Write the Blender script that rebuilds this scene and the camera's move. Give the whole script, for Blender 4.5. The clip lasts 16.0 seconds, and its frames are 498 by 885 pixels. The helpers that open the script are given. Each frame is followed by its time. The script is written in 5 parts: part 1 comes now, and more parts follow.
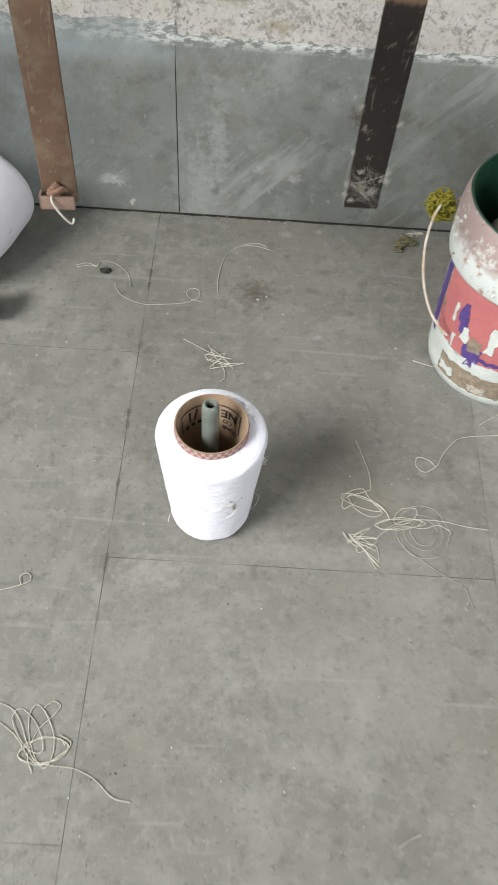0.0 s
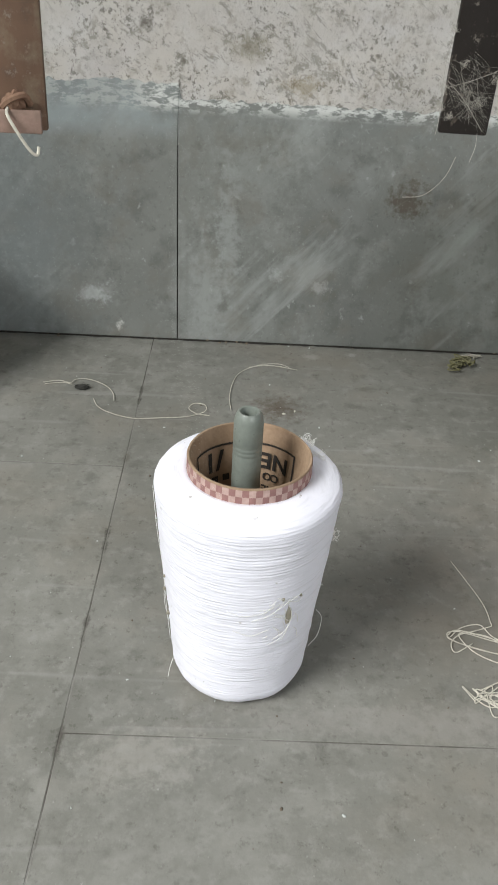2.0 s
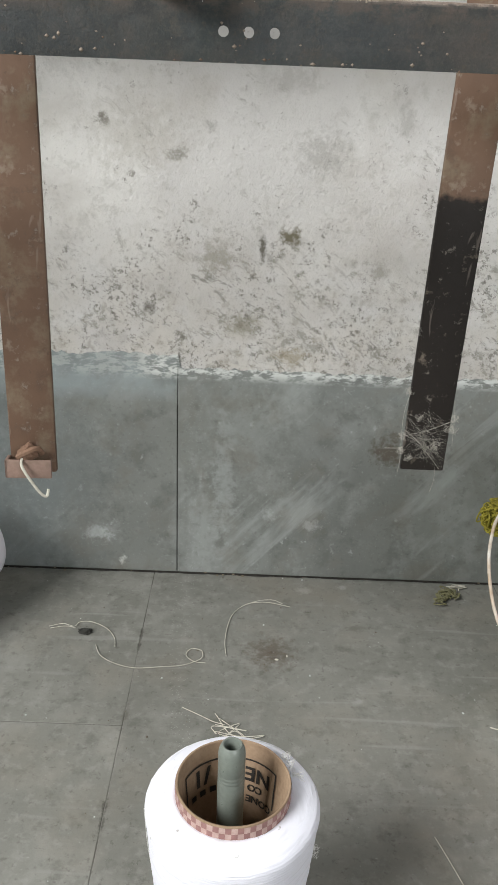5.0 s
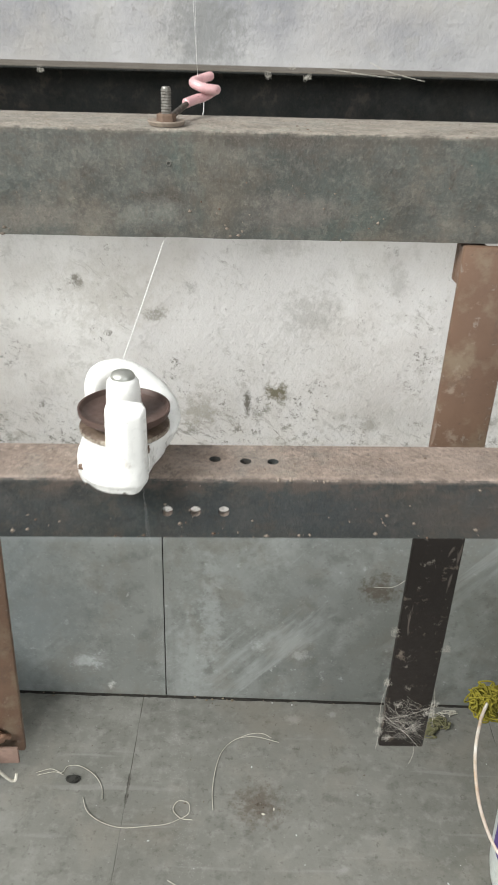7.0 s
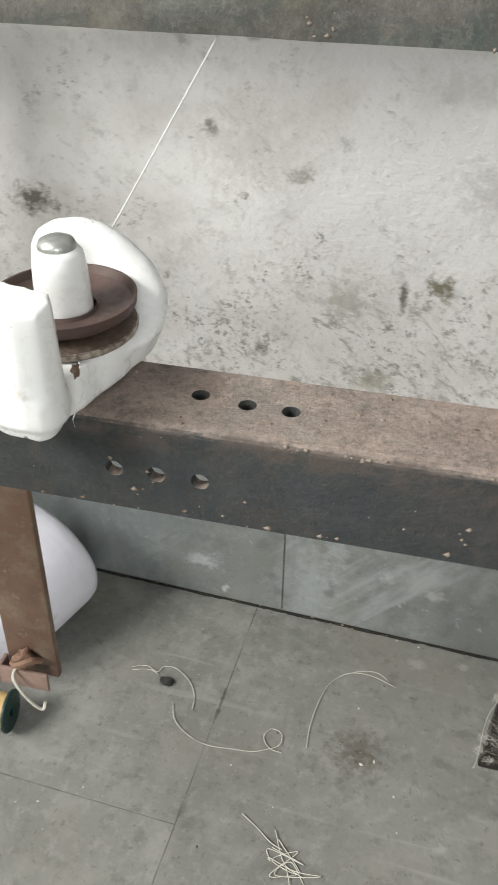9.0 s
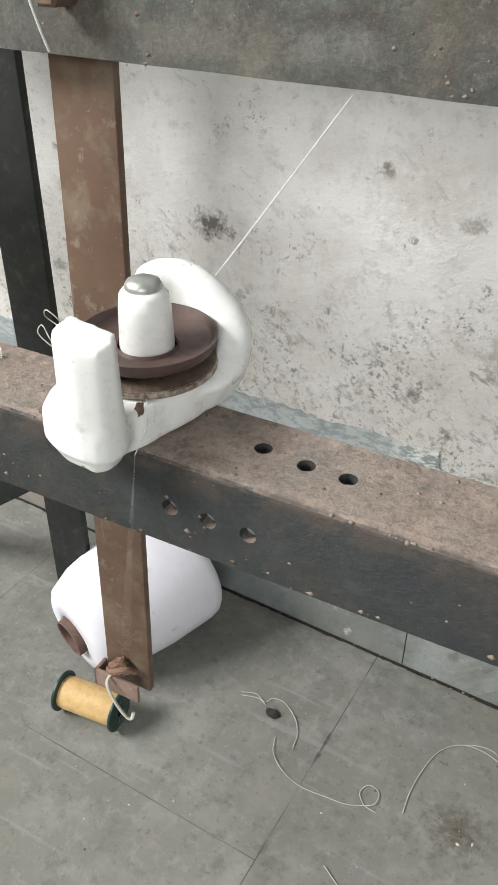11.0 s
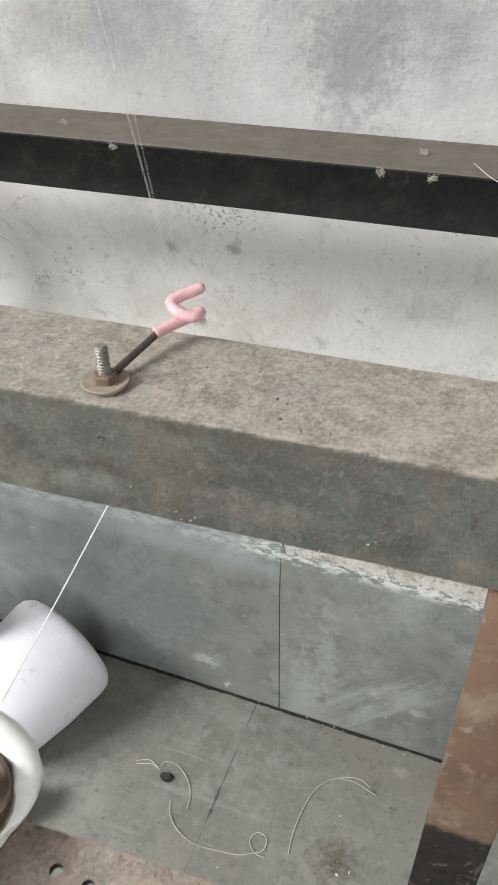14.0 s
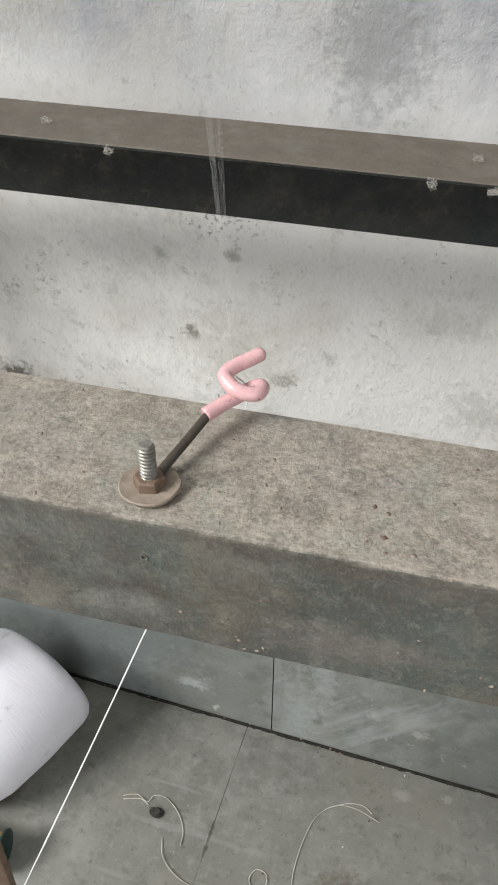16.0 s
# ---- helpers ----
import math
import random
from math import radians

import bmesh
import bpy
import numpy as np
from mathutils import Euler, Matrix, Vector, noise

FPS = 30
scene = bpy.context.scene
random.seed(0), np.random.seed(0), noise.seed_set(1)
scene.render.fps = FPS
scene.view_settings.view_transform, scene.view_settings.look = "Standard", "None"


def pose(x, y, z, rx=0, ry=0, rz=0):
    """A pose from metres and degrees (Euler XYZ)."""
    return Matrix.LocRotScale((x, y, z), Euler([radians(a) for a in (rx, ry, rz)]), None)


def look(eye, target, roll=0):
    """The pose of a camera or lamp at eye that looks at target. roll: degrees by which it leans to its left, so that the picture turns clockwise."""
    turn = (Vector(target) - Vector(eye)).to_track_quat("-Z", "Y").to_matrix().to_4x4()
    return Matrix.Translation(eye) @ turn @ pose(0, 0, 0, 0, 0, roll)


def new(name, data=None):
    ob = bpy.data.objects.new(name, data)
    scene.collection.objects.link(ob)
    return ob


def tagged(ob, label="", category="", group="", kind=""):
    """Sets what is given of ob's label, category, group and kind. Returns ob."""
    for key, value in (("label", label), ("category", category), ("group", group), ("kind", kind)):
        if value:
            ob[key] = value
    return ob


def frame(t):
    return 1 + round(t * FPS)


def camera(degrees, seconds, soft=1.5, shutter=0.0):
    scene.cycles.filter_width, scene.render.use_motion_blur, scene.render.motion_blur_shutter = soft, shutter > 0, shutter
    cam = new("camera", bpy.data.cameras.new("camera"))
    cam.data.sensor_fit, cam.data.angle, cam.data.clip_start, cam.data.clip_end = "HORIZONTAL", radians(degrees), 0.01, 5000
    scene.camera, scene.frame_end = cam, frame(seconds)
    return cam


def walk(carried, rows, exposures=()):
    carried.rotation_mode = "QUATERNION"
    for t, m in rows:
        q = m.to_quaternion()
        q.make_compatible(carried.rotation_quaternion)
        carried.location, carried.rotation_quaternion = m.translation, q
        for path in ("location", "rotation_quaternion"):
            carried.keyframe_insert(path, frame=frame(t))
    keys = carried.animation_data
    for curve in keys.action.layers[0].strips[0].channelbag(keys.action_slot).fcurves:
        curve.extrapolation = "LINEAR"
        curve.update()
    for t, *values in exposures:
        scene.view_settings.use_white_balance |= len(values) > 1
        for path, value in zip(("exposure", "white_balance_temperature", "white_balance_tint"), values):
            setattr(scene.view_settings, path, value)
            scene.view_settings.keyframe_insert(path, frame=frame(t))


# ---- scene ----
cam = camera(33.4, 16.0, 1.5, 0.25)
PATH = [
    (0, (0.094, 0.035, 0.725), (0.122, 1.173, -0.92), 4.7),
    (0.5, (0.07, 0.062, 0.494), (0.067, 1.438, -0.958), 3.7),
    (1, (0.076, 0.088, 0.377), (0.06, 1.657, -0.863), 2.8),
    (1.5, (0.066, 0.082, 0.378), (0.093, 1.726, -0.761), 3.0),
    (2, (0.061, 0.097, 0.379), (0.105, 1.786, -0.69), 3.3),
    (2.5, (0.071, 0.101, 0.411), (0.122, 1.833, -0.589), 2.9),
    (3, (0.075, 0.104, 0.443), (0.128, 1.868, -0.498), 2.4),
    (3.5, (0.072, 0.103, 0.463), (0.117, 1.894, -0.426), 2.3),
    (4, (0.07, 0.102, 0.484), (0.104, 1.921, -0.345), 2.4),
    (6.5, (0.077, 0.154, 0.589), (0.064, 1.991, -0.202), 1.9),
    (7, (0.085, 0.218, 0.683), (0.079, 1.981, -0.262), 1.8),
    (7.5, (0.047, 0.321, 0.652), (0.04, 2.028, -0.389), 1.8),
    (8, (0.039, 0.324, 0.63), (0.012, 1.987, -0.48), 1.4),
    (8.5, (0.056, 0.321, 0.638), (-0.064, 1.939, -0.531), 1.1),
    (9, (0.126, 0.334, 0.638), (-0.32, 1.874, -0.557), 0.5),
    (9.5, (0.144, 0.349, 0.634), (-0.628, 1.774, -0.538), 0.7),
    (12, (0.15, 0.349, 0.667), (-0.69, 1.769, -0.463), 0.5),
    (12.5, (0.153, 0.35, 0.692), (-0.605, 1.813, -0.442), -0.4),
    (13, (0.16, 0.349, 0.726), (-0.534, 1.844, -0.408), -1.3),
    (13.5, (0.171, 0.355, 0.748), (-0.48, 1.836, -0.428), -2.2),
    (14, (0.171, 0.397, 0.788), (-0.409, 1.849, -0.459), -1.4),
    (14.5, (0.124, 0.447, 0.778), (-0.388, 1.889, -0.51), -0.7),
    (15, (0.113, 0.459, 0.773), (-0.373, 1.898, -0.528), -0.3),
    (15.5, (0.114, 0.455, 0.773), (-0.358, 1.893, -0.535), -0.2),
    (16, (0.114, 0.451, 0.78), (-0.34, 1.901, -0.52), 0.1),
]
walk(cam, [(t, look(eye, target, roll)) for t, eye, target, roll in PATH],
     [(0, 0.2), (0.5, 0.18), (1.5, 0.02), (2, -0.07), (3, -0.15), (4, -0.18), (6.5, 0.32), (7, 0.25), (7.5, 0.17), (8, 0.05), (8.5, 0.08), (9, 0.18), (9.5, 0.18), (12, 0.22), (12.5, 0.27), (13, 0.30), (14, 0.27), (14.5, 0.22), (15, 0.17), (16, 0.16)])

# ---- world, daylight, room ----
world = bpy.data.worlds.new("world")
scene.world = world
world.use_nodes = True
sky = world.node_tree.nodes.new("ShaderNodeTexSky")
sky.sky_type, sky.sun_disc = "NISHITA", False
sky.sun_elevation, sky.sun_rotation = radians(40), radians(-110)
world.node_tree.links.new(sky.outputs[0], world.node_tree.nodes["Background"].inputs[0])
world.node_tree.nodes["Background"].inputs[1].default_value = 0.1


def area_lamp(name, place, target, width, height, watts, colour):
    lamp = bpy.data.lights.new(name, "AREA")
    lamp.shape, lamp.size, lamp.size_y, lamp.energy, lamp.color = "RECTANGLE", width, height, watts, colour
    ob = new(name, lamp)
    ob.matrix_world = look(place, target)
    return ob


# daylight of the unseen west window; the south lamp is added fill
area_lamp("unseen_light", (-3.84, -2.4, 4.25), (0.0, 0.6, 0.35), 2.8, 1.9, 548, (0.995, 0.995, 0.968))
area_lamp("unseen_light", (2.4, -4.32, 2.3), (0.6, -0.5, 1.0), 1.9, 1.5, 108, (0.98, 0.99, 1.0))


# ---- material tools ----
class Mat:
    """A node material that is put together step by step."""

    def __init__(self, name, rough=0.6, metal=0.0, spec=0.5):
        self.m = bpy.data.materials.new(name)
        self.m.use_nodes = True
        self.t = self.m.node_tree
        self.b = self.t.nodes["Principled BSDF"]
        self.b.inputs["Roughness"].default_value = rough
        self.b.inputs["Metallic"].default_value = metal
        self.b.inputs["Specular IOR Level"].default_value = spec
        self.co = self.t.nodes.new("ShaderNodeTexCoord").outputs["Object"]
        self.height = None

    def node(self, kind, **sets):
        n = self.t.nodes.new(kind)
        for key, value in sets.items():
            n.inputs[key].default_value = value
        return n

    def link(self, a, b):
        self.t.links.new(a, b)

    def stretch(self, sx, sy, sz):
        n = self.node("ShaderNodeMapping", Scale=(sx, sy, sz))
        self.link(self.co, n.inputs[0])
        return n.outputs[0]

    def noise(self, scale, detail=4.0, rough=0.55, co=None, distort=0.0):
        n = self.node("ShaderNodeTexNoise", Scale=scale, Detail=detail, Roughness=rough, Distortion=distort)
        self.link(co or self.co, n.inputs["Vector"])
        return n.outputs[0]

    def band(self, value, low, high, a=0.0, b=1.0):
        n = self.node("ShaderNodeMapRange")
        for i, v in zip((1, 2, 3, 4), (low, high, a, b)):
            n.inputs[i].default_value = v
        self.link(value, n.inputs[0])
        return n.outputs[0]

    def maths(self, op, a, b=None):
        n = self.t.nodes.new("ShaderNodeMath")
        n.operation = op
        for i, v in enumerate((a, b)):
            if isinstance(v, (int, float)):
                n.inputs[i].default_value = v
            elif v is not None:
                self.link(v, n.inputs[i])
        return n.outputs[0]

    def mix(self, fac, a, b, blend="MIX"):
        n = self.t.nodes.new("ShaderNodeMix")
        n.data_type, n.blend_type = "RGBA", blend
        for i, v in ((0, fac), (6, a), (7, b)):
            if isinstance(v, (int, float)):
                n.inputs[i].default_value = v
            elif isinstance(v, tuple):
                n.inputs[i].default_value = (*v, 1.0) if len(v) == 3 else v
            else:
                self.link(v, n.inputs[i])
        return n.outputs[2]

    def axis(self, which):
        n = self.t.nodes.new("ShaderNodeSeparateXYZ")
        self.link(self.co, n.inputs[0])
        return n.outputs["XYZ".index(which)]

    def blot(self, x, z, rx, rz, warp, second="Z"):
        """A blot with a torn edge on a face that runs along x and the second axis."""
        dx = self.maths("DIVIDE", self.maths("SUBTRACT", self.axis("X"), x), rx)
        dz = self.maths("DIVIDE", self.maths("SUBTRACT", self.axis(second), z), rz)
        d = self.maths("ADD", self.maths("POWER", self.maths("ABSOLUTE", dx), 2.0), self.maths("POWER", self.maths("ABSOLUTE", dz), 2.0))
        return self.band(self.maths("ADD", self.maths("POWER", d, 0.6), warp), 0.2, 1.1, 1.0, 0.0)

    def tint(self, spread=0.12):
        """A shade that differs from piece to piece."""
        n = self.t.nodes.new("ShaderNodeObjectInfo")
        return self.band(n.outputs["Random"], 0, 1, 1 - spread, 1 + spread)

    def scale(self, colour, factor):
        n = self.t.nodes.new("ShaderNodeVectorMath")
        n.operation = "SCALE"
        self.link(colour, n.inputs[0])
        self.link(factor, n.inputs["Scale"])
        return n.outputs[0]

    def colour(self, c):
        if isinstance(c, tuple):
            self.b.inputs["Base Color"].default_value = (*c, 1.0)
        else:
            self.link(c, self.b.inputs["Base Color"])
        return self

    def roughness(self, value):
        self.link(value, self.b.inputs["Roughness"])
        return self

    def bump(self, value, distance, strength=1.0):
        n = self.node("ShaderNodeBump", Distance=distance, Strength=strength)
        self.link(value, n.inputs["Height"])
        if self.height:
            self.link(self.height, n.inputs["Normal"])
        self.height = n.outputs[0]
        self.link(self.height, self.b.inputs["Normal"])
        return self


def plain(name, a, b, scale=60.0, rough=0.6, metal=0.0, bump=0.0002, fine=400.0, spec=0.5):
    """Two shades mingled at a coarse and a fine grain, with a slight relief."""
    m = Mat(name, rough, metal, spec)
    coarse, grain = m.noise(scale), m.noise(fine, 3)
    c = m.mix(m.band(coarse, 0.35, 0.65), a, b)
    c = m.mix(m.band(grain, 0.3, 0.75, 0.0, 0.35), c, tuple(0.6 * v for v in a))
    m.colour(c).roughness(m.band(grain, 0.3, 0.7, max(rough - 0.12, 0.05), min(rough + 0.12, 1.0)))
    if bump:
        m.bump(grain, bump).bump(coarse, bump * 2)
    return m.m


# ---- materials ----
def plaster_material():
    m = Mat("limewashed_plaster", 0.9, spec=0.2)
    big, mid, fine = m.noise(5, 5), m.noise(34, 6, 0.62), m.noise(210, 5, 0.65)
    warp = m.band(m.noise(120, 6, 0.75), 0.25, 0.75, -1.1, 1.1)
    c = m.mix(m.band(big, 0.38, 0.62), (0.69, 0.68, 0.655), (0.592, 0.58, 0.567))
    # higher up: cooler grey limewash, its colour darkened further to stand in for shade
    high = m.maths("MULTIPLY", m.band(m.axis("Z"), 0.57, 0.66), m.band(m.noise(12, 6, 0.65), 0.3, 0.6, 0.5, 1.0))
    c = m.mix(m.band(m.noise(8, 6, 0.6), 0.52, 0.70, 0.0, 0.5), c, (0.43, 0.39, 0.36))
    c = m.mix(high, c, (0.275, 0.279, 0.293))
    low = m.band(m.axis("Z"), 0.42, 0.26)
    c = m.mix(m.maths("MULTIPLY", low, m.band(mid, 0.35, 0.6)), c, (0.59, 0.565, 0.525))
    # speckled dirt, thicker near the painted band, and rubbed grey patches
    speck = m.maths("MULTIPLY", m.band(fine, 0.60, 0.70), m.band(m.noise(19, 4), 0.42, 0.62))
    c = m.mix(m.maths("MULTIPLY", speck, 0.7), c, (0.17, 0.16, 0.14))
    pits = m.maths("MULTIPLY", m.band(m.noise(165, 8, 0.78), 0.545, 0.585), m.band(m.maths("ADD", m.noise(24, 5, 0.65), m.band(m.axis("Z"), 0.44, 0.25, -0.09, 0.11)), 0.48, 0.60))
    c = m.mix(m.maths("MULTIPLY", pits, 0.74), c, (0.135, 0.125, 0.105))
    # short slanting strokes of grime left in the trowel marks
    slant = m.node("ShaderNodeMapping", Rotation=(0.0, radians(-35), 0.0), Scale=(1.0, 1.0, 1.0))
    m.link(m.co, slant.inputs[0])
    drawn = m.node("ShaderNodeMapping", Scale=(0.45, 1.0, 1.25))
    m.link(slant.outputs[0], drawn.inputs[0])
    grime = m.maths("MULTIPLY", m.band(m.noise(125, 7, 0.72, drawn.outputs[0], 0.6), 0.56, 0.61), m.band(m.maths("ADD", m.noise(13, 5, 0.6), m.band(m.axis("Z"), 0.47, 0.27, -0.10, 0.12)), 0.47, 0.60))
    c = m.mix(m.maths("MULTIPLY", grime, 0.55), c, (0.15, 0.14, 0.118))
    c = m.mix(m.maths("MULTIPLY", m.band(m.noise(9, 6, 0.62), 0.50, 0.66), 0.42), c, (0.44, 0.415, 0.375))
    c = m.mix(m.maths("MULTIPLY", m.band(m.noise(62, 6, 0.7), 0.55, 0.66), 0.35), c, (0.36, 0.35, 0.32))
    c = m.mix(m.maths("MULTIPLY", m.maths("MULTIPLY", m.band(m.noise(95, 5, 0.6), 0.56, 0.68), low), 0.5), c, (0.27, 0.24, 0.19))
    c = m.mix(m.maths("MULTIPLY", m.band(m.noise(11, 5, 0.6), 0.55, 0.72), 0.4), c, (0.38, 0.375, 0.35))
    # torn dark flakes in the lower part of the limewash
    torn = m.maths("MULTIPLY", m.band(m.noise(33, 9, 0.82), 0.57, 0.60), m.band(m.axis("Z"), 0.43, 0.33))
    c = m.mix(m.maths("MULTIPLY", torn, 0.55), c, (0.20, 0.19, 0.155))
    for x, z, rx, rz, k, shade in (
        (-0.069, 0.468, 0.007, 0.006, 0.95, (0.13, 0.12, 0.10)), (-0.001, 0.440, 0.011, 0.006, 0.75, (0.2, 0.19, 0.16)),
        (0.080, 0.357, 0.004, 0.012, 0.95, (0.14, 0.13, 0.11)), (0.106, 0.369, 0.012, 0.012, 0.95, (0.15, 0.135, 0.09)),
        (0.029, 0.465, 0.006, 0.006, 0.55, (0.2, 0.19, 0.17)), (0.131, 0.442, 0.03, 0.022, 0.5, (0.3, 0.29, 0.27)),
        (0.037, 0.348, 0.022, 0.016, 0.6, (0.25, 0.23, 0.18)), (-0.028, 0.296, 0.007, 0.008, 0.8, (0.13, 0.12, 0.10)),
        (0.063, 0.282, 0.018, 0.012, 0.6, (0.24, 0.22, 0.16)), (0.113, 0.252, 0.02, 0.01, 0.6, (0.28, 0.23, 0.14)),
        (0.193, 0.341, 0.010, 0.010, 0.55, (0.25, 0.23, 0.19)), (0.204, 0.475, 0.010, 0.016, 0.45, (0.3, 0.29, 0.27)),
        (-0.088, 0.523, 0.006, 0.005, 0.6, (0.2, 0.19, 0.17)), (-0.04, 0.455, 0.05, 0.035, 0.4, (0.40, 0.38, 0.34)), (-0.037, 0.530, 0.006, 0.007, 0.6, (0.2, 0.19, 0.17)),
        (0.042, 0.664, 0.034, 0.042, 0.8, (0.24, 0.245, 0.24)), (-0.170, 0.672, 0.05, 0.03, 0.5, (0.34, 0.32, 0.28)),
        (-0.216, 0.399, 0.022, 0.012, 0.9, (0.10, 0.09, 0.075)), (-0.10, 0.53, 0.05, 0.03, 0.3, (0.36, 0.36, 0.35)),
        (-0.46, 0.10, 0.09, 0.12, 0.7, (0.30, 0.19, 0.12)), (0.10, 0.505, 0.025, 0.012, 0.4, (0.33, 0.32, 0.3)),
    ):
        c = m.mix(m.maths("MULTIPLY", m.blot(x, z, rx, rz, warp), k), c, shade)
    stipple = m.band(m.noise(300, 5, 0.65), 0.53, 0.59)
    for x, z, rx, rz in ((-0.045, 0.553, 0.034, 0.015), (0.188, 0.556, 0.036, 0.014), (0.118, 0.573, 0.022, 0.012)):
        c = m.mix(m.maths("MULTIPLY", m.maths("MULTIPLY", m.blot(x, z, rx, rz, warp), stipple), 0.8), c, (0.17, 0.16, 0.14))
    m.colour(c)
    lower = m.maths("MAXIMUM", m.band(m.axis("Z"), 0.60, 0.46, 0.28, 1.0), m.band(m.axis("Z"), 0.61, 0.67, 0.28, 0.8))
    m.bump(m.maths("MULTIPLY", fine, lower), 0.0013, 0.9).bump(m.maths("MULTIPLY", m.noise(95, 5, 0.6), lower), 0.0009, 0.7).bump(m.maths("MULTIPLY", mid, lower), 0.0027, 0.75).bump(big, 0.006, 0.5)
    return m.m


def dado_material(name="painted_dado", flaking=False):
    m = Mat(name, 0.55, spec=0.35)
    big, mid, fine = m.noise(6, 5), m.noise(40, 5, 0.6), m.noise(300, 4)
    streak = m.noise(9, 5, 0.6, m.stretch(1.0, 1.0, 0.5), 0.8)
    c = m.mix(m.band(big, 0.35, 0.65), (0.212, 0.222, 0.207), (0.150, 0.159, 0.148))
    c = m.mix(m.maths("MULTIPLY", m.band(streak, 0.52, 0.72), 0.55), c, (0.34, 0.36, 0.35))
    c = m.mix(m.maths("MULTIPLY", m.band(mid, 0.54, 0.66), 0.55), c, (0.12, 0.125, 0.115))
    c = m.mix(m.maths("MULTIPLY", m.band(m.noise(17, 6, 0.7), 0.52, 0.66), 0.5), c, (0.31, 0.325, 0.31))
    c = m.mix(m.maths("MULTIPLY", m.band(m.noise(230, 5, 0.7), 0.58, 0.66), 0.4), c, (0.11, 0.115, 0.105))
    c = m.mix(m.maths("MULTIPLY", m.band(m.noise(75, 5, 0.65), 0.63, 0.7), 0.55), c, (0.42, 0.44, 0.43))
    warp = m.band(m.noise(95, 6, 0.75), 0.25, 0.75, -1.2, 1.2)
    for x, z, rx, rz, k, shade in (
        (0.220, 0.156, 0.022, 0.020, 0.9, (0.10, 0.085, 0.065)), (-0.13, 0.10, 0.07, 0.09, 0.45, (0.12, 0.128, 0.12)), (0.09, 0.12, 0.035, 0.05, 0.4, (0.13, 0.135, 0.12)), (0.05, 0.11, 0.012, 0.08, 0.5, (0.33, 0.35, 0.34)), (-0.085, 0.045, 0.016, 0.012, 0.6, (0.5, 0.53, 0.53)),
        (0.03, 0.05, 0.02, 0.06, 0.4, (0.36, 0.38, 0.37)), (0.10, 0.075, 0.008, 0.009, 0.6, (0.42, 0.44, 0.43)),
        (0.145, 0.065, 0.010, 0.008, 0.55, (0.45, 0.46, 0.45)), (0.07, 0.16, 0.05, 0.07, 0.3, (0.34, 0.36, 0.35)),
        (-0.46, 0.06, 0.09, 0.10, 0.8, (0.30, 0.19, 0.12)), (-0.06, 0.012, 0.004, 0.006, 0.8, (0.6, 0.6, 0.57)),
    ):
        c = m.mix(m.maths("MULTIPLY", m.blot(x, z, rx, rz, warp), k), c, shade)
    c = m.mix(m.maths("MULTIPLY", m.band(m.noise(21, 6, 0.68), 0.50, 0.64), 0.38), c, (0.165, 0.150, 0.122))
    # bluer coat towards the corner and on the strip above the slabs
    bluer = m.maths("MULTIPLY", m.band(m.maths("ADD", m.axis("X"), m.band(m.noise(14, 5, 0.6), 0.3, 0.7, -0.04, 0.04)), -0.06, -0.15), 0.35)
    c = m.mix(bluer, c, (0.195, 0.232, 0.245))
    strip = m.maths("MULTIPLY", m.maths("MULTIPLY", m.band(m.axis("Z"), 0.200, 0.214), m.band(m.axis("X"), 0.004, -0.004, 0.2, 1.0)), m.band(m.noise(30, 6, 0.65), 0.35, 0.6, 0.25, 0.85))
    c = m.mix(strip, c, (0.285, 0.325, 0.33))
    # light scuffs drawn slantwise
    leant = m.node("ShaderNodeMapping", Rotation=(0.0, radians(48), 0.0))
    m.link(m.co, leant.inputs[0])
    turned = m.node("ShaderNodeMapping", Scale=(0.30, 1.0, 2.0))
    m.link(leant.outputs[0], turned.inputs[0])
    scuff = m.maths("MULTIPLY", m.band(m.noise(17, 5, 0.6, turned.outputs[0], 0.4), 0.55, 0.70), m.band(m.axis("X"), -0.03, 0.02, 0.35, 1.0))
    c = m.mix(m.maths("MULTIPLY", scuff, 0.45), c, (0.42, 0.445, 0.435))
    c = m.mix(m.maths("MULTIPLY", m.band(m.noise(330, 4, 0.7), 0.60, 0.68), 0.3), c, (0.40, 0.42, 0.41))
    if flaking:   # filler and bare plaster show along the upper edge
        bare = m.maths("MULTIPLY", m.band(m.axis("Z"), 0.2235, 0.2325), m.band(m.noise(150, 7, 0.75, m.stretch(0.55, 1, 1.3)), 0.46, 0.53))
        right = m.band(m.axis("X"), -0.045, -0.02, 0.35, 1.0)
        c = m.mix(m.maths("MULTIPLY", bare, right), c, (0.62, 0.64, 0.62))
    m.colour(c).roughness(m.band(mid, 0.3, 0.7, 0.42, 0.68))
    m.bump(fine, 0.0003, 0.6).bump(mid, 0.0012, 0.6)
    return m.m


